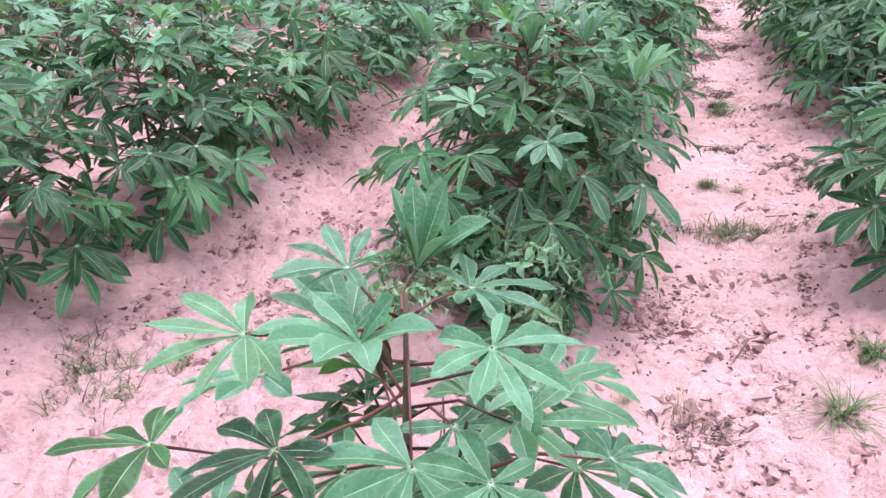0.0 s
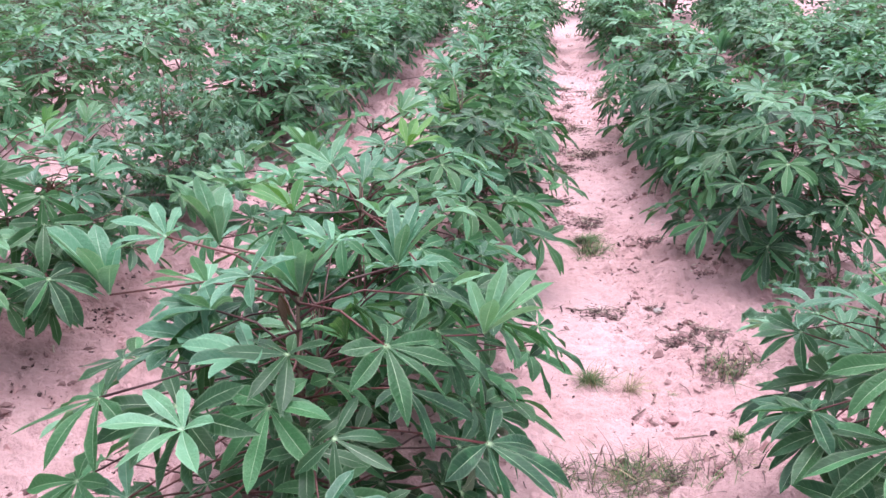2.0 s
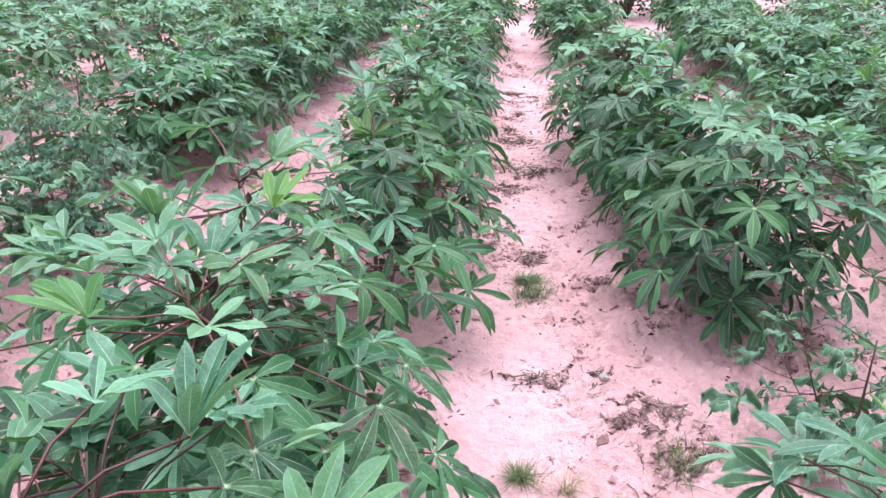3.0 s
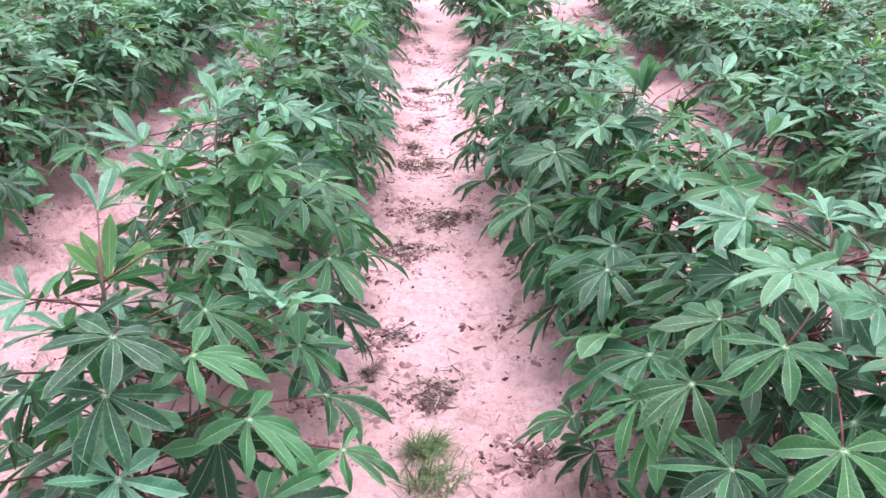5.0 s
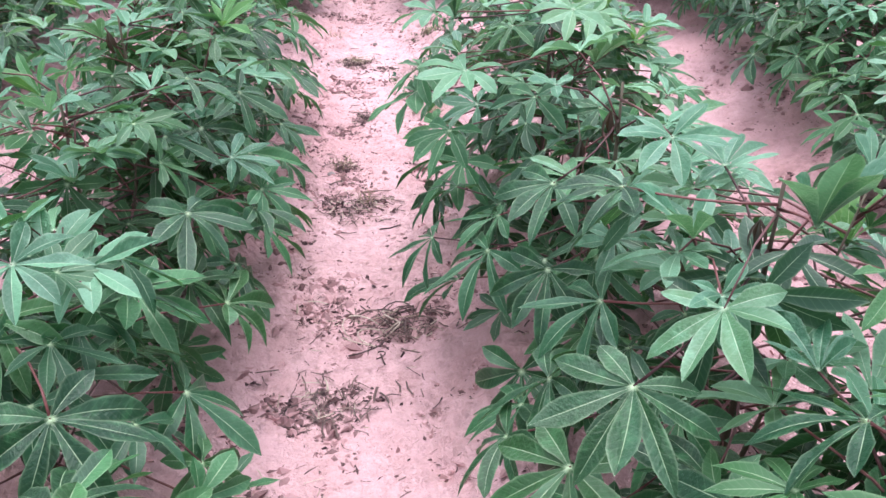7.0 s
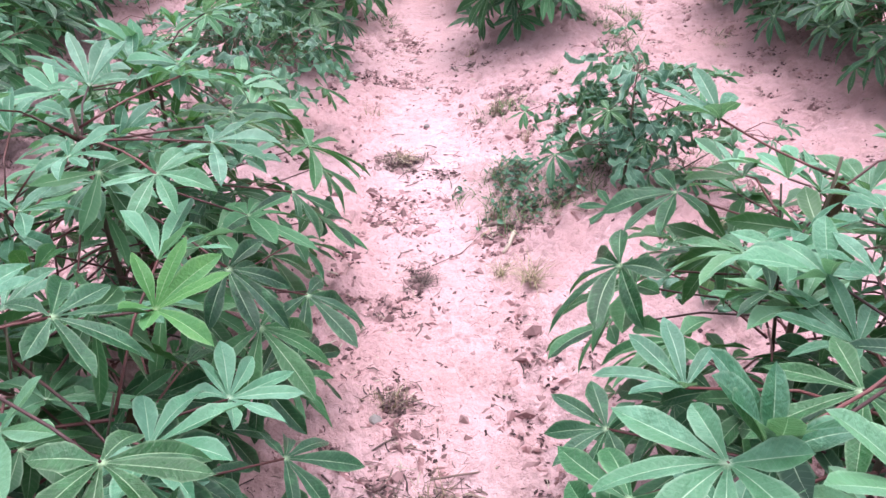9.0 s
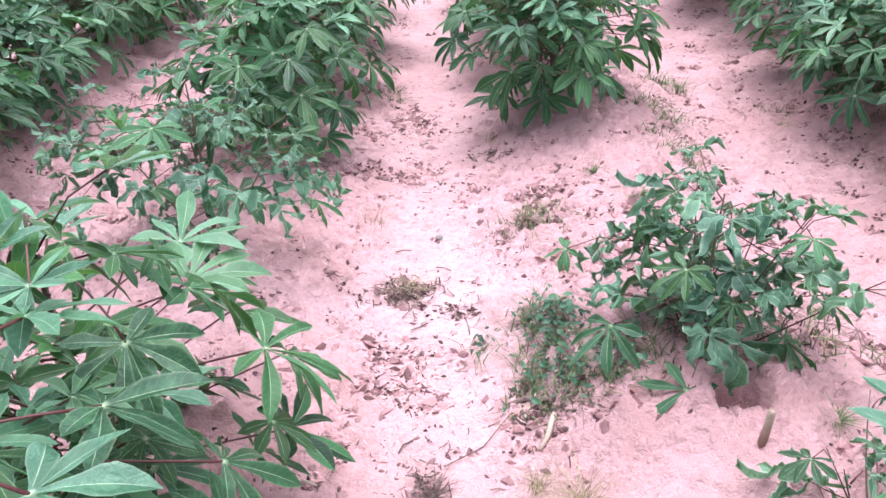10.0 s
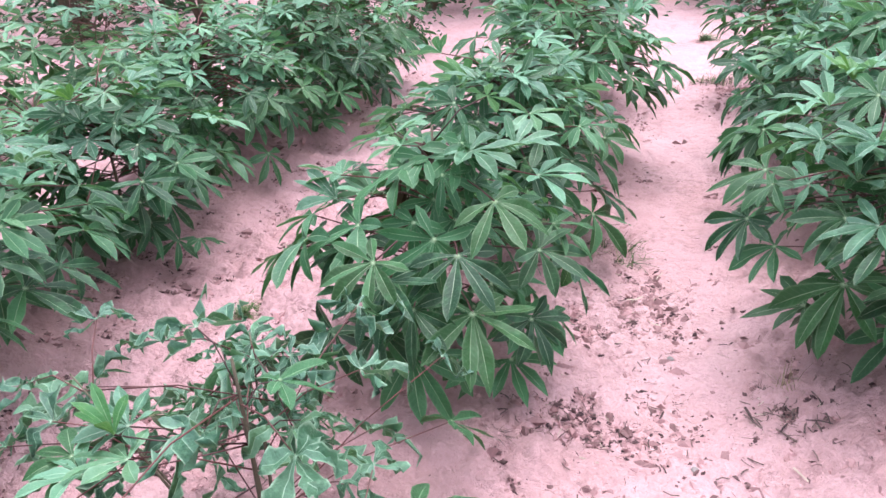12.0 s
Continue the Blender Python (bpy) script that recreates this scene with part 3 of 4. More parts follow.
cassava(0.52, 6.24, 0.74, 0.42, 53, 35, [(0.28, 6.15, 0.42), (0.36, 6.00, 0.47), (0.42, 6.36, 0.50), (0.37, 6.05, 0.60), (0.51, 5.94, 0.72)])
cassava(0.50, 6.76, 0.78, 0.42, 59, 36, [(0.27, 6.56, 0.41), (0.23, 6.43, 0.54), (0.17, 6.64, 0.55), (0.55, 6.48, 0.56), (0.42, 6.53, 0.57), (0.18, 6.64, 0.61), (0.26, 6.41, 0.67), (0.39, 6.69, 0.68), (0.56, 6.68, 0.70), (0.25, 6.57, 0.73, 1), (0.49, 6.54, 0.75), (0.21, 6.55, 0.75), (0.31, 6.50, 0.77)])
cassava(0.47, 9.74, 0.78, 0.44, 84, 37, [(0.69, 9.72, 0.18), (0.42, 9.55, 0.22), (0.30, 9.56, 0.31), (0.23, 9.86, 0.35), (0.58, 9.60, 0.40), (0.38, 9.57, 0.44)])
cassava(0.52, 10.45, 0.76, 0.46, 74, 38)
cassava(0.52, 11.15, 0.74, 0.46, 70, 39)
cassava(0.50, 11.90, 0.72, 0.44, 66, 40)
cassava(-0.60, 8.74, 0.56, 0.50, 84, 61, [(-0.79, 8.64, 0.42, 3), (-0.73, 8.66, 0.44, 3), (-0.76, 8.71, 0.45, 3), (-0.76, 8.68, 0.46, 2), (-0.62, 8.62, 0.16), (-0.68, 8.66, 0.20), (-0.55, 8.60, 0.22), (-0.72, 8.80, 0.20), (-0.66, 8.55, 0.28), (-0.58, 8.66, 0.30), (-0.42, 8.75, 0.20), (-0.33, 8.80, 0.20), (-0.40, 9.05, 0.25), (-0.49, 8.70, 0.25), (-0.60, 8.90, 0.27), (-0.52, 8.98, 0.27), (-0.80, 9.05, 0.30), (-0.85, 8.95, 0.30), (-0.50, 8.80, 0.32), (-0.47, 8.59, 0.33), (-0.43, 9.11, 0.34), (-0.51, 8.94, 0.42), (-0.83, 8.67, 0.42), (-0.57, 9.09, 0.44), (-0.49, 8.67, 0.48), (-0.59, 8.43, 0.56)], True, "stunted cassava plant with small curled mottled leaves")
cassava(0.57, 8.14, 0.44, 0.40, 80, 62, [(0.50, 8.00, 0.14), (0.72, 8.10, 0.18), (0.81, 8.15, 0.25), (0.40, 8.18, 0.25), (0.34, 8.00, 0.30), (0.62, 8.43, 0.40), (0.76, 8.30, 0.40), (0.47, 8.01, 0.41), (0.55, 8.25, 0.54)], True, "stunted cassava plant with small curled leaves beside weeds")
cassava(0.72, 7.66, 0.24, 0.26, 16, 63, [], True, "small sickly cassava shoot with curled leaves")
cassava(-0.42, 2.72, 0.36, 0.44, 84, 64, [], WISPY, "small sickly cassava shoot with pale curled leaves")
cassava(0.82, 4.12, 0.36, 0.34, 26, 65, [(0.54, 4.08, 0.22), (0.62, 4.13, 0.22), (0.64, 4.29, 0.44)], True, "small sickly cassava shoot with curled leaves")

# next rows on both sides
rng = random.Random(9)
cassava(-1.80, 2.44, 0.76, 0.46, 64, 71, [(-1.29, 2.54, 0.48)])
cassava(-1.67, 3.00, 0.76, 0.46, 64, 70, [(-1.32, 2.71, 0.35), (-1.37, 3.14, 0.42), (-1.32, 2.77, 0.42)])
cassava(-1.76, 3.50, 0.66, 0.38, 34, 72)
cassava(-1.68, 4.00, 0.62, 0.44, 42, 73, [(-1.39, 3.74, 0.33), (-1.73, 4.07, 0.51, 3), (-1.43, 3.80, 0.30), (-1.30, 4.02, 0.41), (-1.46, 3.86, 0.44)])
cassava(-1.69, 5.03, 0.64, 0.48, 96, 74, (), True, "sickly cassava plant with mottled curled leaves among the rows")
cassava(-1.84, 5.62, 0.62, 0.50, 96, 75, (), True, "sickly cassava plant with mottled curled leaves among the rows")
cassava(-1.72, 4.50, 0.54, 0.40, 32, 76)
for x, ya, yb in ((-1.68, 6.15, 12.2), (1.82, 3.6, 12.2)):
    y = ya
    while y < yb:
        cassava(x + rng.uniform(-0.12, 0.12), y, rng.uniform(0.58, 0.72), rng.uniform(0.48, 0.55), 98, rng.randrange(9999), near=False)
        y += rng.uniform(0.56, 0.74)


# ---- the rest of the field: plants with joined crowns ----
def far_plant(seed):
    rng = random.Random(seed)
    plant = new("cassava_plant")
    tagged(plant, "green cassava plant further back in the field", "plant", "cassava plants in the rows")
    shoots, plan = plan_leaves(rng, rng.uniform(0.66, 0.76), rng.uniform(0.50, 0.58), 62)
    part("stem", stem_mesh(rng, shoots), plant)
    for name, mat, lifts in (("crown", LEAF, (4, 10, 18)), ("crown_upper", LIT_UPPER, (10, 18, 30)), ("crown_top", YOUNG, (52,))):
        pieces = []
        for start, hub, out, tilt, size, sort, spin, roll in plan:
            if (YOUNG if sort is FRESH else LEAF if sort is MATURE else LIT_UPPER) is not mat:
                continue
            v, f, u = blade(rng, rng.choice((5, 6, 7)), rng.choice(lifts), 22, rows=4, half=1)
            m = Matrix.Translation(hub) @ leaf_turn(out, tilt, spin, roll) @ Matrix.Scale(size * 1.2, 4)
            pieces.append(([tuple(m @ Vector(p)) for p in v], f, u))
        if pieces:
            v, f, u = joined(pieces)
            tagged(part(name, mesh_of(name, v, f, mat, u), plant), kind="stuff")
    tagged(part("stalk", stalks(plan), plant), kind="stuff")
    return plant


FAR = [far_plant(200 + i) for i in range(6)]
spots = []
for k in (-10, -9, -8, -7, -6, -5, -4, -3, 3, 4, 5, 6, 7):
    x = (k + (-0.5 if k > 0 else 0.5)) * ROW
    y = (2.6 if k < 0 else 5.0) + rng.uniform(0, 0.5)
    while y < (12.0 if k < 0 else 12.4):
        spots.append((x + rng.uniform(-0.12, 0.12), y, rng.uniform(0, 360), rng.uniform(0.85, 1.1)))
        y += rng.uniform(0.55, 0.72)
for i, (x, y, turn, size) in enumerate(spots):
    m = pose(x, y, ground_height(x, y) - 0.01, 0, 0, turn)
    if i < len(FAR):
        FAR[i].matrix_basis = m
    else:
        copy_thing(FAR[i % len(FAR)], m @ Matrix.Scale(size, 4))


# ---- grass, litter and small things on the soil ----
def blade_of_grass(rng, reach, lean, wide):
    a = rng.uniform(0, 6.28)
    out, side = Vector((math.cos(a), math.sin(a), 0)), Vector((-math.sin(a), math.cos(a), 0))
    foot = Vector((rng.gauss(0, 0.3), rng.gauss(0, 0.3), 0)) * reach * 0.45
    foot.z = -0.006
    verts, up = [], rng.uniform(0.5, 1.0)
    for s in (0, 0.35, 0.7, 1.0):
        p = foot + out * (lean * reach * s * s * up) + Vector((0, 0, reach * up * (s - 0.42 * lean * s * s)))
        w = wide * (1 - 0.85 * s)
        verts += [tuple(p - side * w), tuple(p + side * w + Vector((0, 0, w * 0.4)))]
    return verts, [(0, 1, 3, 2), (2, 3, 5, 4), (4, 5, 7, 6)], None


def tuft_mesh(seed, mat, count, reach, lean, wide=0.0028):
    rng = random.Random(seed)
    v, f, _ = joined([blade_of_grass(rng, reach, rng.uniform(0.3, 1.0) * lean, wide) for _ in range(count)])
    return mesh_of("tuft", v, f, mat)


GREEN_TUFTS = [tuft_mesh(1, GRASS, 100, 0.085, 1.7, 0.0018), tuft_mesh(2, GRASS, 130, 0.06, 1.7, 0.002), tuft_mesh(3, GRASS, 160, 0.07, 1.8, 0.0022)]
DRY_TUFTS = [tuft_mesh(4, DRYGRASS, 34, 0.11, 1.0, 0.0014), tuft_mesh(5, DRYGRASS, 70, 0.09, 1.7, 0.0013), tuft_mesh(6, LITTER, 110, 0.05, 2.0, 0.0014)]


def tuft(x, y, size, meshes, label, n):
    ob = new("grass_tuft", meshes[n % len(meshes)])
    ob.matrix_world = pose(x, y, ground_height(x, y), 0, 0, 77 * n) @ Matrix.Scale(size, 4)
    return tagged(ob, label, "grass", "grass tufts on the furrow")


def weed_patch(x, y, rx, ry, count, dry, seed, label):
    """Low matted weed over an uneven patch: green blades and dead ones."""
    rng = random.Random(seed)
    patch = new("weed_patch")
    patch.location = (x, y, ground_height(x, y))
    tagged(patch, label, "weeds", "weed patches on the furrow")
    clumps = [(rng.gauss(0, 0.5) * rx, rng.gauss(0, 0.5) * ry) for _ in range(6 + count // 40)]
    for name, mat, share in (("grass", GRASS, 1 - dry), ("dead_grass", LITTER, 0.75 * dry), ("straw", DRYGRASS, 0.25 * dry)):
        pieces = []
        for _ in range(int(1.1 * count * share)):
            cx, cy = rng.choice(clumps)
            dx, dy = cx + rng.gauss(0, 0.024), cy + rng.gauss(0, 0.024)
            foot = Vector((dx, dy, ground_height(x + dx, y + dy) - patch.location.z))
            v, f, _ = blade_of_grass(rng, rng.uniform(0.025, 0.105), rng.uniform(0.4, 1.8), rng.uniform(0.0012, 0.0028))
            pieces.append(([tuple(Vector(q) + foot) for q in v], f, None))
        tagged(part(name, mesh_of(name, *joined(pieces)[:2], mat), patch), kind="stuff")
    if count > 500:
        pieces = []
        for _ in range(int(0.35 * count)):
            cx, cy = rng.choice(clumps)
            dx, dy = cx + rng.gauss(0, 0.022), cy + rng.gauss(0, 0.022)
            p = Vector((dx, dy, ground_height(x + dx, y + dy) - patch.location.z + rng.uniform(0.005, 0.06)))
            m = Matrix.Translation(p) @ pose(0, 0, 0, rng.uniform(-40, 40), rng.uniform(-40, 40), rng.uniform(0, 360)) @ Matrix.Scale(rng.uniform(0.012, 0.03), 4)
            leaf = [(0, 0, 0), (0.26, 0.4, 0.08), (0.2, 0.75, 0.04), (0, 1, -0.08), (-0.2, 0.75, 0.04), (-0.26, 0.4, 0.08)]
            pieces.append(([tuple(m @ Vector(q)) for q in leaf], [(0, 1, 2, 3), (0, 3, 4, 5)], None))
        tagged(part("leaflet", mesh_of("leaflet", *joined(pieces)[:2], WEED), patch), kind="stuff")
    return patch


MAT = "dark matted green weeds with dead stalks on sand"
for n, (x, y, rx, ry, count, dry) in enumerate([
        (0.11, 3.56, 0.13, 0.10, 490, 0.6), (0.28, 3.57, 0.12, 0.05, 240, 0.6), (0.27, 8.37, 0.12, 0.12, 560, 0.35), (0.33, 8.17, 0.14, 0.10, 520, 0.35),
        (0.43, 4.02, 0.06, 0.09, 200, 0.55), (0.07, 5.01, 0.09, 0.05, 240, 0.3), (0.62, 8.18, 0.12, 0.09, 300, 0.5)]):
    weed_patch(x, y, rx, ry, count, dry, 40 + n, MAT)
for n, (x, y, rx, ry, count, dry) in enumerate([
        (0.88, 8.22, 0.09, 0.12, 220, 0.5), (0.84, 9.24, 0.07, 0.14, 240, 0.4), (0.29, 8.87, 0.10, 0.06, 230, 0.45), (0.84, 9.66, 0.10, 0.14, 300, 0.35),
        (-1.26, 2.26, 0.2, 0.16, 490, 0.5), (1.06, 10.18, 0.14, 0.08, 260, 0.3), (1.38, 9.84, 0.1, 0.06, 120, 0.6), (0.11, 12.27, 0.16, 0.14, 240, 0.55), (-0.17, 10.22, 0.06, 0.07, 130, 0.4)]):
    weed_patch(x, y, rx, ry, count, dry, 60 + n, MAT)

for n, (x, y, size) in enumerate([(0.37, 2.55, 1.3), (0.46, 2.79, 1.2), (0.05, 4.01, 0.8), (0.26, 3.94, 0.35), (0.40, 3.72, 0.6), (0.05, 5.13, 0.9), (0.09, 5.15, 0.7), (0.52, 9.07, 0.7), (0.61, 8.88, 0.7), (0.46, 8.62, 0.4),
                                  (0.70, 8.98, 0.4), (0.44, 9.14, 0.35), (0.76, 7.92, 0.6), (0.16, 13.36, 1.6), (-1.17, 9.68, 0.8)]):
    tuft(x, y, size, GREEN_TUFTS, "low green grass tuft rooted in pink sand", n)
for n, (x, y, size) in enumerate([(0.06, 4.00, 1.0), (0.16, 3.96, 0.9), (0.45, 4.02, 1.1), (0.06, 2.55, 1.0), (-0.08, 2.57, 0.5), (-0.10, 5.44, 1.0), (-0.18, 8.97, 0.9), (0.27, 7.80, 1.0), (0.00, 7.88, 1.0), (0.52, 9.10, 0.6),
                                  (0.28, 8.90, 0.9), (0.04, 5.12, 1.1), (0.23, 9.56, 0.8), (1.36, 9.70, 0.8), (-0.37, 9.25, 0.8), (0.01, 7.15, 0.8), (0.20, 7.86, 0.7), (0.18, 9.56, 0.7), (-0.08, 7.43, 0.9), (-0.07, 8.62, 0.9), (-0.10, 8.58, 0.7), (0.35, 8.60, 0.7)]):
    tuft(x, y, size, DRY_TUFTS, "dry straw-coloured grass tuft on sandy soil", n)

# spots where crumbs and litter lie thick: x, y, radius
PATCHES = [(-0.15, 5.2, 0.14), (-0.15, 5.6, 0.14), (-0.16, 6.1, 0.16), (-0.17, 6.6, 0.18), (-0.15, 7.3, 0.2), (-0.13, 7.7, 0.16), (-0.12, 8.2, 0.18), (-0.17, 9.4, 0.2), (-0.17, 9.9, 0.2),
           (0.38, 4.2, 0.17), (0.42, 4.8, 0.14), (0.38, 5.1, 0.16), (0.36, 5.6, 0.14), (0.36, 3.4, 0.16), (0.32, 2.85, 0.16), (0.14, 2.5, 0.16), (-0.06, 3.0, 0.2),
           (-1.0, 2.6, 0.3), (-1.1, 3.1, 0.3), (-1.1, 9.2, 0.3), (-1.15, 9.9, 0.3), (0.32, 9.1, 0.2), (0.6, 8.7, 0.3), (0.25, 8.05, 0.14)]


def crumb_weight(x, y):
    """How thick the crumbs lie: along the foot of the ridges, in patches, sparse on the trodden middle."""
    off = abs(((x + ROW / 2) % ROW) - ROW / 2)
    strip = max(0.0, min(1.0, (off - 0.08) / 0.10)) * max(0.12, min(1.0, (0.52 - off) / 0.14))
    patchy = max(0.0, min(1.0, 0.42 + 1.5 * noise.noise((x * 2.6, y * 2.6, 7.0)) + 0.7 * noise.noise((x * 9, y * 9, 2.0))))
    w = (0.02 if abs(x) < 0.6 else 0.22) + 0.75 * strip * patchy
    for px, py, r in PATCHES:
        d = ((x - px) ** 2 + (y - py) ** 2) / (r * r)
        if d < 4:
            w += 0.6 * math.exp(-1.5 * d)
    return min(1.0, w)


def crumb(rng, p, size):
    """One to four angular lumps lying together."""
    verts, faces = [], []
    for _ in range(rng.choice((1, 1, 1, 2, 3))):
        c = p + Vector((rng.gauss(0, 1.1), rng.gauss(0, 1.1), 0)) * size
        turn = Matrix.Rotation(rng.uniform(0, 6.28), 3, "Z") @ Matrix.Rotation(rng.uniform(-0.5, 0.5), 3, "X")
        a, b, h, n = rng.uniform(0.7, 1.5), rng.uniform(0.35, 0.8), rng.uniform(0.35, 0.8), len(verts)
        for q in ((a, 0, 0), (0, b, 0), (-a, 0, 0), (0, -b, 0), (0, 0, h), (0, 0, -h)):
            q = turn @ Vector([v + rng.uniform(-0.28, 0.28) for v in q])
            verts.append(tuple(c + q * size))
        faces += [(n + i, n + (i + 1) % 4, n + 4) for i in range(4)] + [(n + (i + 1) % 4, n + i, n + 5) for i in range(4)]
    return verts, faces, None


def flake(rng, p, size):
    """A bit of dry stalk or curled leaf."""
    a = rng.uniform(0, 6.28)
    out, side = Vector((math.cos(a), math.sin(a), 0)), Vector((-math.sin(a), math.cos(a), 0))
    wide = size * rng.uniform(0.03, 0.13)
    verts, bend = [], rng.uniform(-0.5, 0.5)
    for s in (-1, 0, 1):
        c = p + out * (s * size) + side * (bend * size * s * s * 0.5) + Vector((0, 0, 0.004 + size * rng.uniform(0.0, 0.35)))
        w = wide * rng.uniform(0.6, 1.2)
        verts += [tuple(c - side * w), tuple(c + Vector((0, 0, w * 0.9))), tuple(c + side * w)]
    return verts, [(0, 1, 4, 3), (1, 2, 5, 4), (3, 4, 7, 6), (4, 5, 8, 7)], None


SHARES = [r ** 1.5 for _, _, r in PATCHES]


def scatter(name, label, seed, tries, make, mat, low, high, power, keep=1.0, heap=0.0):
    rng = random.Random(seed)
    pieces = []
    for _ in range(tries):
        x, y = rng.uniform(-1.75, 1.75), rng.uniform(1.6, 12.4)
        if rng.random() < heap:
            px, py, r = rng.choices(PATCHES, SHARES)[0]
            x, y = px + rng.gauss(0, 0.55 * r), py + rng.gauss(0, 0.55 * r)
        elif rng.random() > keep * crumb_weight(x, y):
            continue
        size = low + (high - low) * rng.random() ** power
        pieces.append(make(rng, Vector((x, y, ground_height(x, y) + 0.2 * low)), size))
    v, f, _ = joined(pieces)
    return tagged(new(name, mesh_of(name, v, f, mat, None, False)), label, "soil" if mat in (CLOD, SHADED_CLOD, DARK_CRUMB) else "litter", kind="stuff")


scatter("soil_crumbs", "loose reddish soil crumbs strewn along the furrow", 5, 90000, crumb, CLOD, 0.0024, 0.014, 2.0, 1.0, 0.06)
scatter("soil_clods", "broken clods of pink soil along the trodden strip", 9, 60000, crumb, SHADED_CLOD, 0.005, 0.022, 2.4, 0.5, 0.06)
scatter("dark_crumbs", "dark soil crumbs and rotted litter, partly standing for crumb shadows", 8, 130000, crumb, DARK_CRUMB, 0.0015, 0.0105, 2.0, 0.95, 0.07)
scatter("dry_litter", "dark dry leaf and stalk litter on sand", 6, 80000, flake, LITTER, 0.003, 0.016, 2.1, 0.8, 0.07)
scatter("straw_litter", "bleached bits of straw on the sand", 7, 6000, flake, STRAW, 0.006, 0.026, 2.4, 0.6, 0.1)


def litter_heap(x, y, rx, ry, count, seed):
    """A small heap of dark rotted stalks, leaf bits and crumbs."""
    rng = random.Random(seed)
    heap = new("litter_heap")
    base = ground_height(x, y)
    heap.location = (x, y, base)
    tagged(heap, "small heap of dark rotted stalks and crumbs on sand", "litter", "litter heaps on the furrow")
    for name, make, mat, low, high, share in (("litter", flake, LITTER, 0.006, 0.026, 0.45), ("crumb", crumb, DARK_CRUMB, 0.0018, 0.009, 0.45), ("straw", flake, STRAW, 0.006, 0.022, 0.1)):
        pieces = []
        for _ in range(int(count * share)):
            spread = rng.choice((0.7, 0.85, 1.6))
            dx, dy = rng.gauss(0, 0.62) * rx * spread, rng.gauss(0, 0.62) * ry * spread
            rise = 0.014 * rng.random() * math.exp(-2 * ((dx / rx) ** 2 + (dy / ry) ** 2))
            p = Vector((dx, dy, ground_height(x + dx, y + dy) - base + rise))
            pieces.append(make(rng, p, low + (high - low) * rng.random() ** 1.8))
        v, f, _ = joined(pieces)
        tagged(part(name, mesh_of(name, v, f, mat, None, False), heap), kind="stuff")
    return heap


for n, (x, y, rx, ry, count) in enumerate([
        (0.12, 4.44, 0.12, 0.05, 260), (0.28, 4.45, 0.05, 0.05, 90), (0.38, 4.21, 0.15, 0.13, 700), (0.08, 5.36, 0.09, 0.08, 340), (0.38, 5.07, 0.13, 0.09, 280), (0.075, 5.30, 0.06, 0.04, 90),
        (-0.03, 7.13, 0.17, 0.11, 620), (-0.07, 7.43, 0.06, 0.05, 170), (-0.02, 7.89, 0.05, 0.09, 140), (0.21, 9.46, 0.09, 0.08, 220), (0.07, 8.50, 0.07, 0.05, 110), (0.13, 2.51, 0.14, 0.08, 260),
        (-0.08, 8.61, 0.11, 0.08, 480), (-0.04, 6.22, 0.12, 0.09, 320), (0.11, 6.49, 0.14, 0.10, 420), (-0.04, 5.63, 0.05, 0.04, 90), (0.30, 8.85, 0.12, 0.08, 200)]):
    litter_heap(x, y, rx, ry, count, 500 + n)


def root_tangle(x, y):
    """A pulled-up clump of wiry roots."""
    rng = random.Random(3)
    clump = new("root_clump")
    clump.location = (x, y, ground_height(x, y))
    tagged(clump, "dead wiry root clump lying on the sand", "root clump")
    for k in range(30):
        a, r0, lift = rng.uniform(0, 6.28), rng.uniform(0.012, 0.05), rng.uniform(0.005, 0.035)
        c = Vector((rng.gauss(0, 0.06), rng.gauss(0, 0.045), 0.008))
        path = [c + Vector((r0 * 1.5 * math.cos(a + t), r0 * math.sin(a + t), lift * math.sin(t))) for t in (i * 0.45 for i in range(8))]
        v, f = tube(path, [0.0016] * 8, 4)
        part("root", mesh_of("root", v, f, STRAW if k % 3 == 0 else LITTER), clump)
    return clump


root_tangle(0.125, 6.48)


def twig(points, thick, mat, label):
    path = [Vector((x, y, ground_height(x, y) + z)) for x, y, z in points]
    v, f = tube(path, [thick * (1 - 0.12 * i) for i in range(len(path))], 6)
    return tagged(new("twig", mesh_of("twig", v, f, mat)), label, "twig", "twigs on the ground")


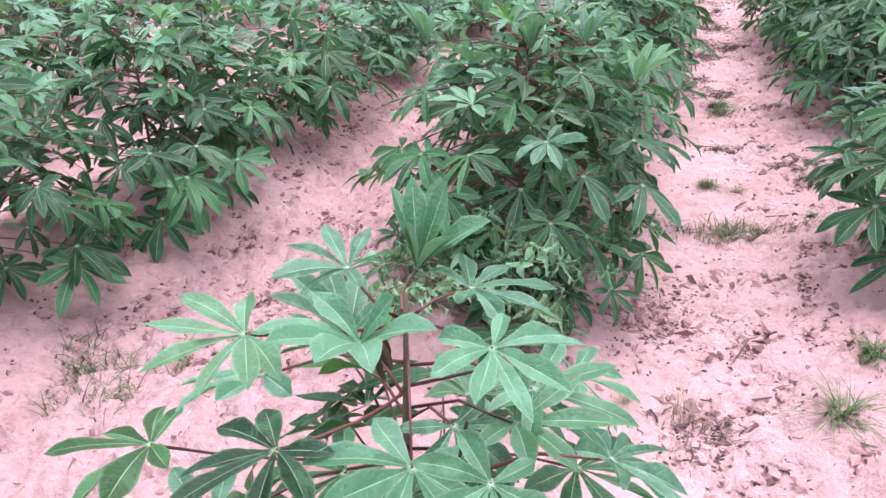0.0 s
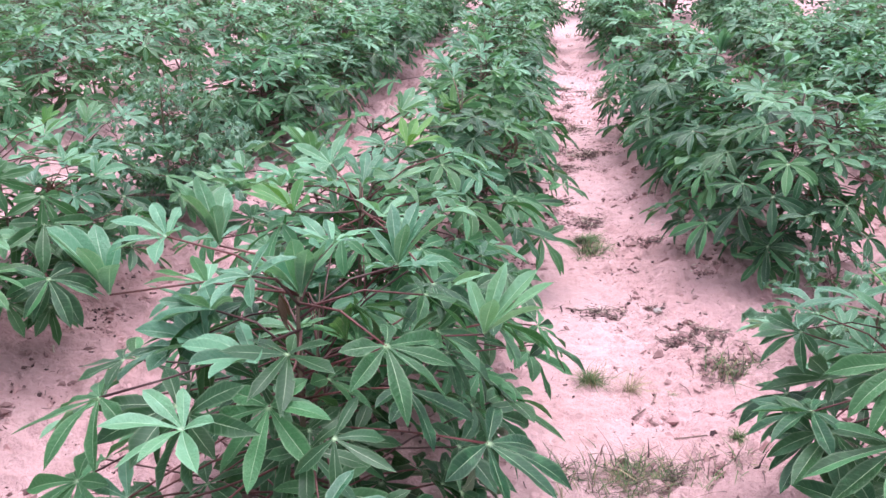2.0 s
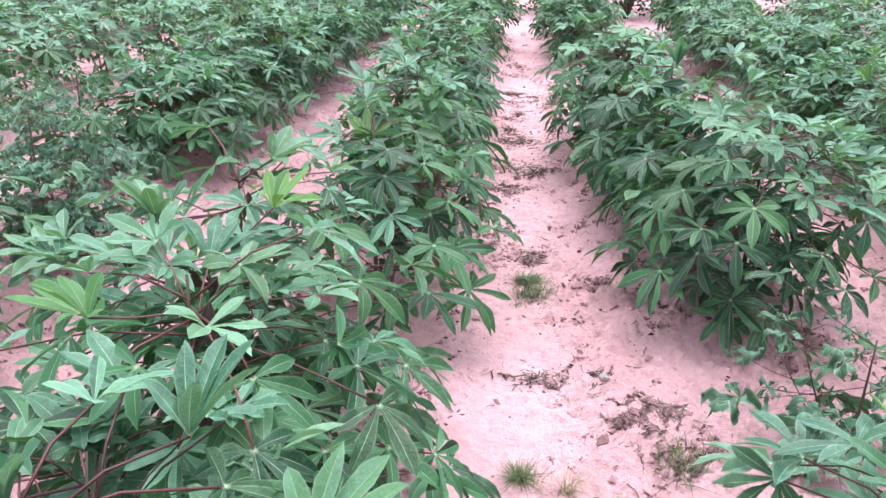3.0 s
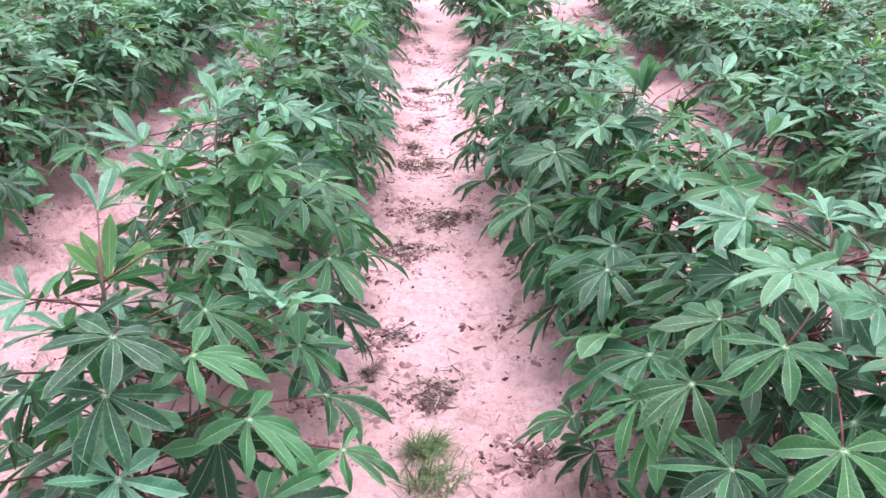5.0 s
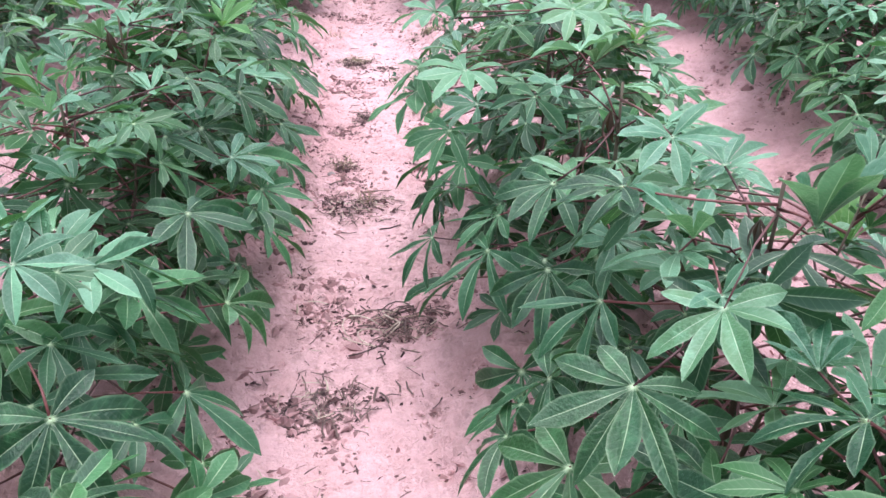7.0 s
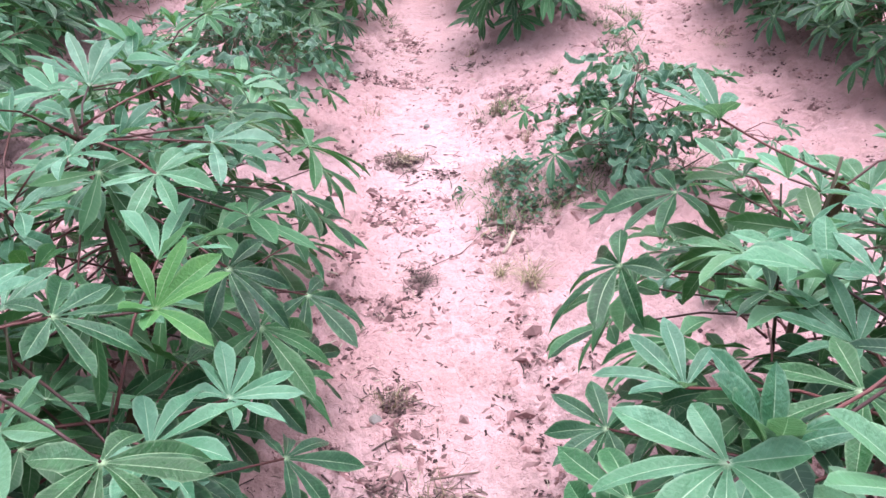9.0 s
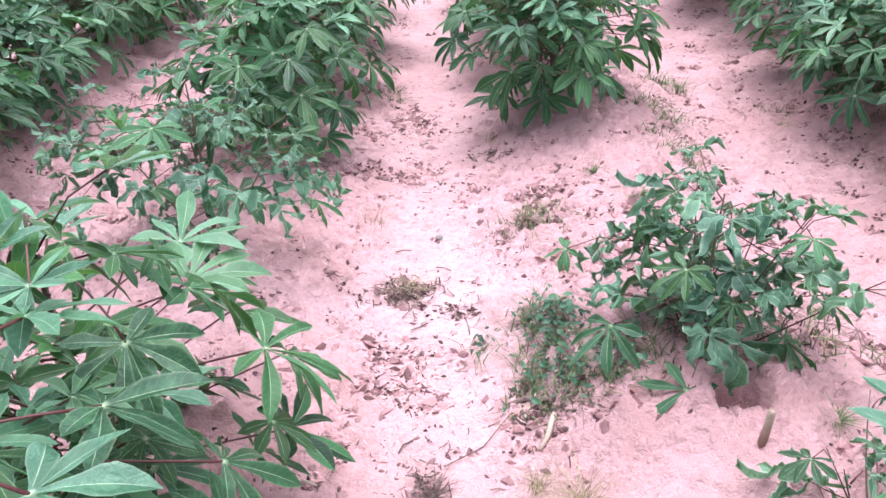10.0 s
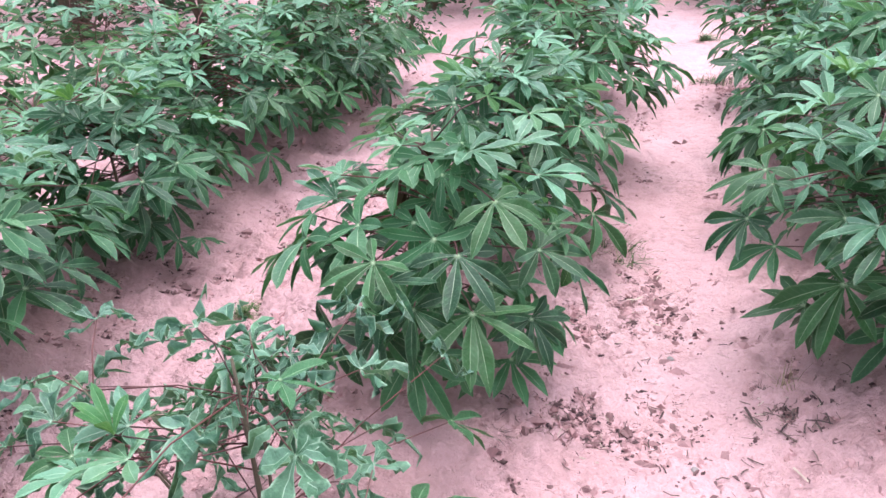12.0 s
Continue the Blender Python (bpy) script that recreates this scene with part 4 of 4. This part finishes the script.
twig([(0.16, 8.10, 0.012), (0.20, 8.11, 0.016), (0.26, 8.09, 0.008)], 0.007, LITTER, "short dark broken twig on the sand")
twig([(0.25, 8.05, 0.006), (0.24, 8.02, 0.012), (0.23, 7.99, 0.008), (0.21, 7.96, 0.004)], 0.007, STRAW, "bleached weathered stick lying on sand")
twig([(0.59, 7.85, -0.01), (0.593, 7.845, 0.05), (0.59, 7.835, 0.10)], 0.009, STRAW, "cut grey stem stub sticking from sand")
twig([(0.02, 7.95, 0.005), (0.10, 7.99, 0.010), (0.17, 8.09, 0.008)], 0.0014, LITTER, "thin bent dry twig on the sand")
for points in ([(0.18, 3.75, 0.005), (0.25, 3.73, 0.010), (0.33, 3.74, 0.006)], [(0.16, 3.84, 0.005), (0.21, 3.89, 0.012), (0.23, 3.95, 0.006)], [(0.22, 3.62, 0.006), (0.30, 3.63, 0.010), (0.38, 3.66, 0.005)],
               [(0.36, 3.54, 0.005), (0.40, 3.57, 0.010), (0.44, 3.60, 0.006)], [(0.33, 5.06, 0.005), (0.36, 5.11, 0.010), (0.40, 5.15, 0.006)], [(-0.02, 4.46, 0.006), (0.03, 4.44, 0.012), (0.07, 4.47, 0.006)],
               [(0.00, 7.20, 0.02), (0.06, 7.21, 0.016), (0.11, 7.22, 0.006)], [(-0.14, 7.27, 0.006), (-0.09, 7.31, 0.010), (-0.05, 7.34, 0.005)], [(0.06, 6.98, 0.005), (0.09, 6.97, 0.010), (0.12, 6.99, 0.005)],
               [(-0.08, 5.62, 0.006), (-0.03, 5.66, 0.010), (0.01, 5.72, 0.006)], [(0.16, 2.79, 0.004), (0.19, 2.88, 0.012), (0.26, 2.92, 0.006)]):
    twig(points, 0.0024, LITTER, "thin dry twig lying on the sand")
twig([(0.24, 9.36, 0.006), (0.19, 9.42, 0.012), (0.15, 9.47, 0.006)], 0.0025, LITTER, "thin dry twig on the sand")


def pebble(x, y, size):
    rng = random.Random(int(100 * y))
    bm = bmesh.new()
    bmesh.ops.create_icosphere(bm, subdivisions=2, radius=size)
    for v in bm.verts:
        v.co *= rng.uniform(0.85, 1.1)
        v.co.z *= 0.6
    me = bpy.data.meshes.new("pebble")
    bm.to_mesh(me)
    bm.free()
    me.materials.append(STONE)
    ob = new("pebble", me)
    ob.location = (x, y, ground_height(x, y) + size * 0.35)
    return tagged(ob, "small grey pebble on the trodden sand", "stone", "pebbles on the path")


for x, y, size in ((0.02, 8.90, 0.012), (-0.02, 9.70, 0.009), (0.03, 9.29, 0.008), (0.28, 4.44, 0.016), (0.34, 5.24, 0.014), (-0.11, 7.38, 0.014), (0.56, 8.64, 0.014), (0.52, 9.44, 0.011)):
    pebble(x, y, size)


# ---- far edge of the field: a dark hedge beyond a bare strip ----
def bush(seed):
    rng = random.Random(seed)
    ob = new("bush")
    tagged(ob, "dark green bush at the far edge of the field", "bush", "bushes along the field's edge")
    pieces = []
    for k in range(5):
        a = rng.uniform(0, 6.28)
        path = [(0.5 * s * math.cos(a), 0.5 * s * math.sin(a), 1.3 * s) for s in (0, 0.35, 0.7, 1.0)]
        pieces.append((*tube(path, [0.03, 0.022, 0.015, 0.006], 5), None))
    part("trunk", mesh_of("trunk", *joined(pieces)[:2], STEM), ob)
    pieces = []
    for k in range(900):
        a, r, z = rng.uniform(0, 6.28), 0.85 * rng.random() ** 0.45, rng.uniform(0.02, 1.5)
        r *= 0.75 + 0.35 * math.sin(3 * a + 2 * z) * math.cos(z)
        p = Vector((r * math.cos(a), r * math.sin(a), z))
        m = Matrix.Translation(p) @ pose(0, 0, 0, rng.uniform(-50, 50), rng.uniform(-50, 50), rng.uniform(0, 360)) @ Matrix.Scale(rng.uniform(0.06, 0.13), 4)
        leaf = [(0, 0, 0), (0.22, 0.45, 0.06), (0, 1, -0.1), (-0.22, 0.45, 0.06)]
        pieces.append(([tuple(m @ Vector(q)) for q in leaf], [(0, 1, 2), (0, 2, 3)], [(0.5, 0), (1, 0.5), (0.5, 1), (0, 0.5)]))
    v, f, u = joined(pieces)
    part("foliage", mesh_of("foliage", v, f, BUSH, u), ob)
    return ob


BUSHES = [bush(70 + i) for i in range(3)]
k = 0
for row, y0 in ((0, 14.6), (1, 15.7)):
    for i in range(15):
        x, y = -11 + 1.25 * i + 0.5 * row + rng.uniform(-0.3, 0.3), y0 + rng.uniform(-0.3, 0.3)
        if x < -2.4:
            y -= 1.3
        m = pose(x, y, -0.02, 0, 0, rng.uniform(0, 360))
        if k < 3:
            BUSHES[k].matrix_basis = m
        else:
            copy_thing(BUSHES[k % 3], m)
        k += 1

shrub = copy_thing(BUSHES[1], pose(-1.68, 12.85, -0.02, 0, 0, 40) @ Matrix.Diagonal((0.34, 0.34, 0.55, 1)))
tagged(shrub, "slender dark shrub beyond the end of the rows", "shrub", "bushes along the field's edge")
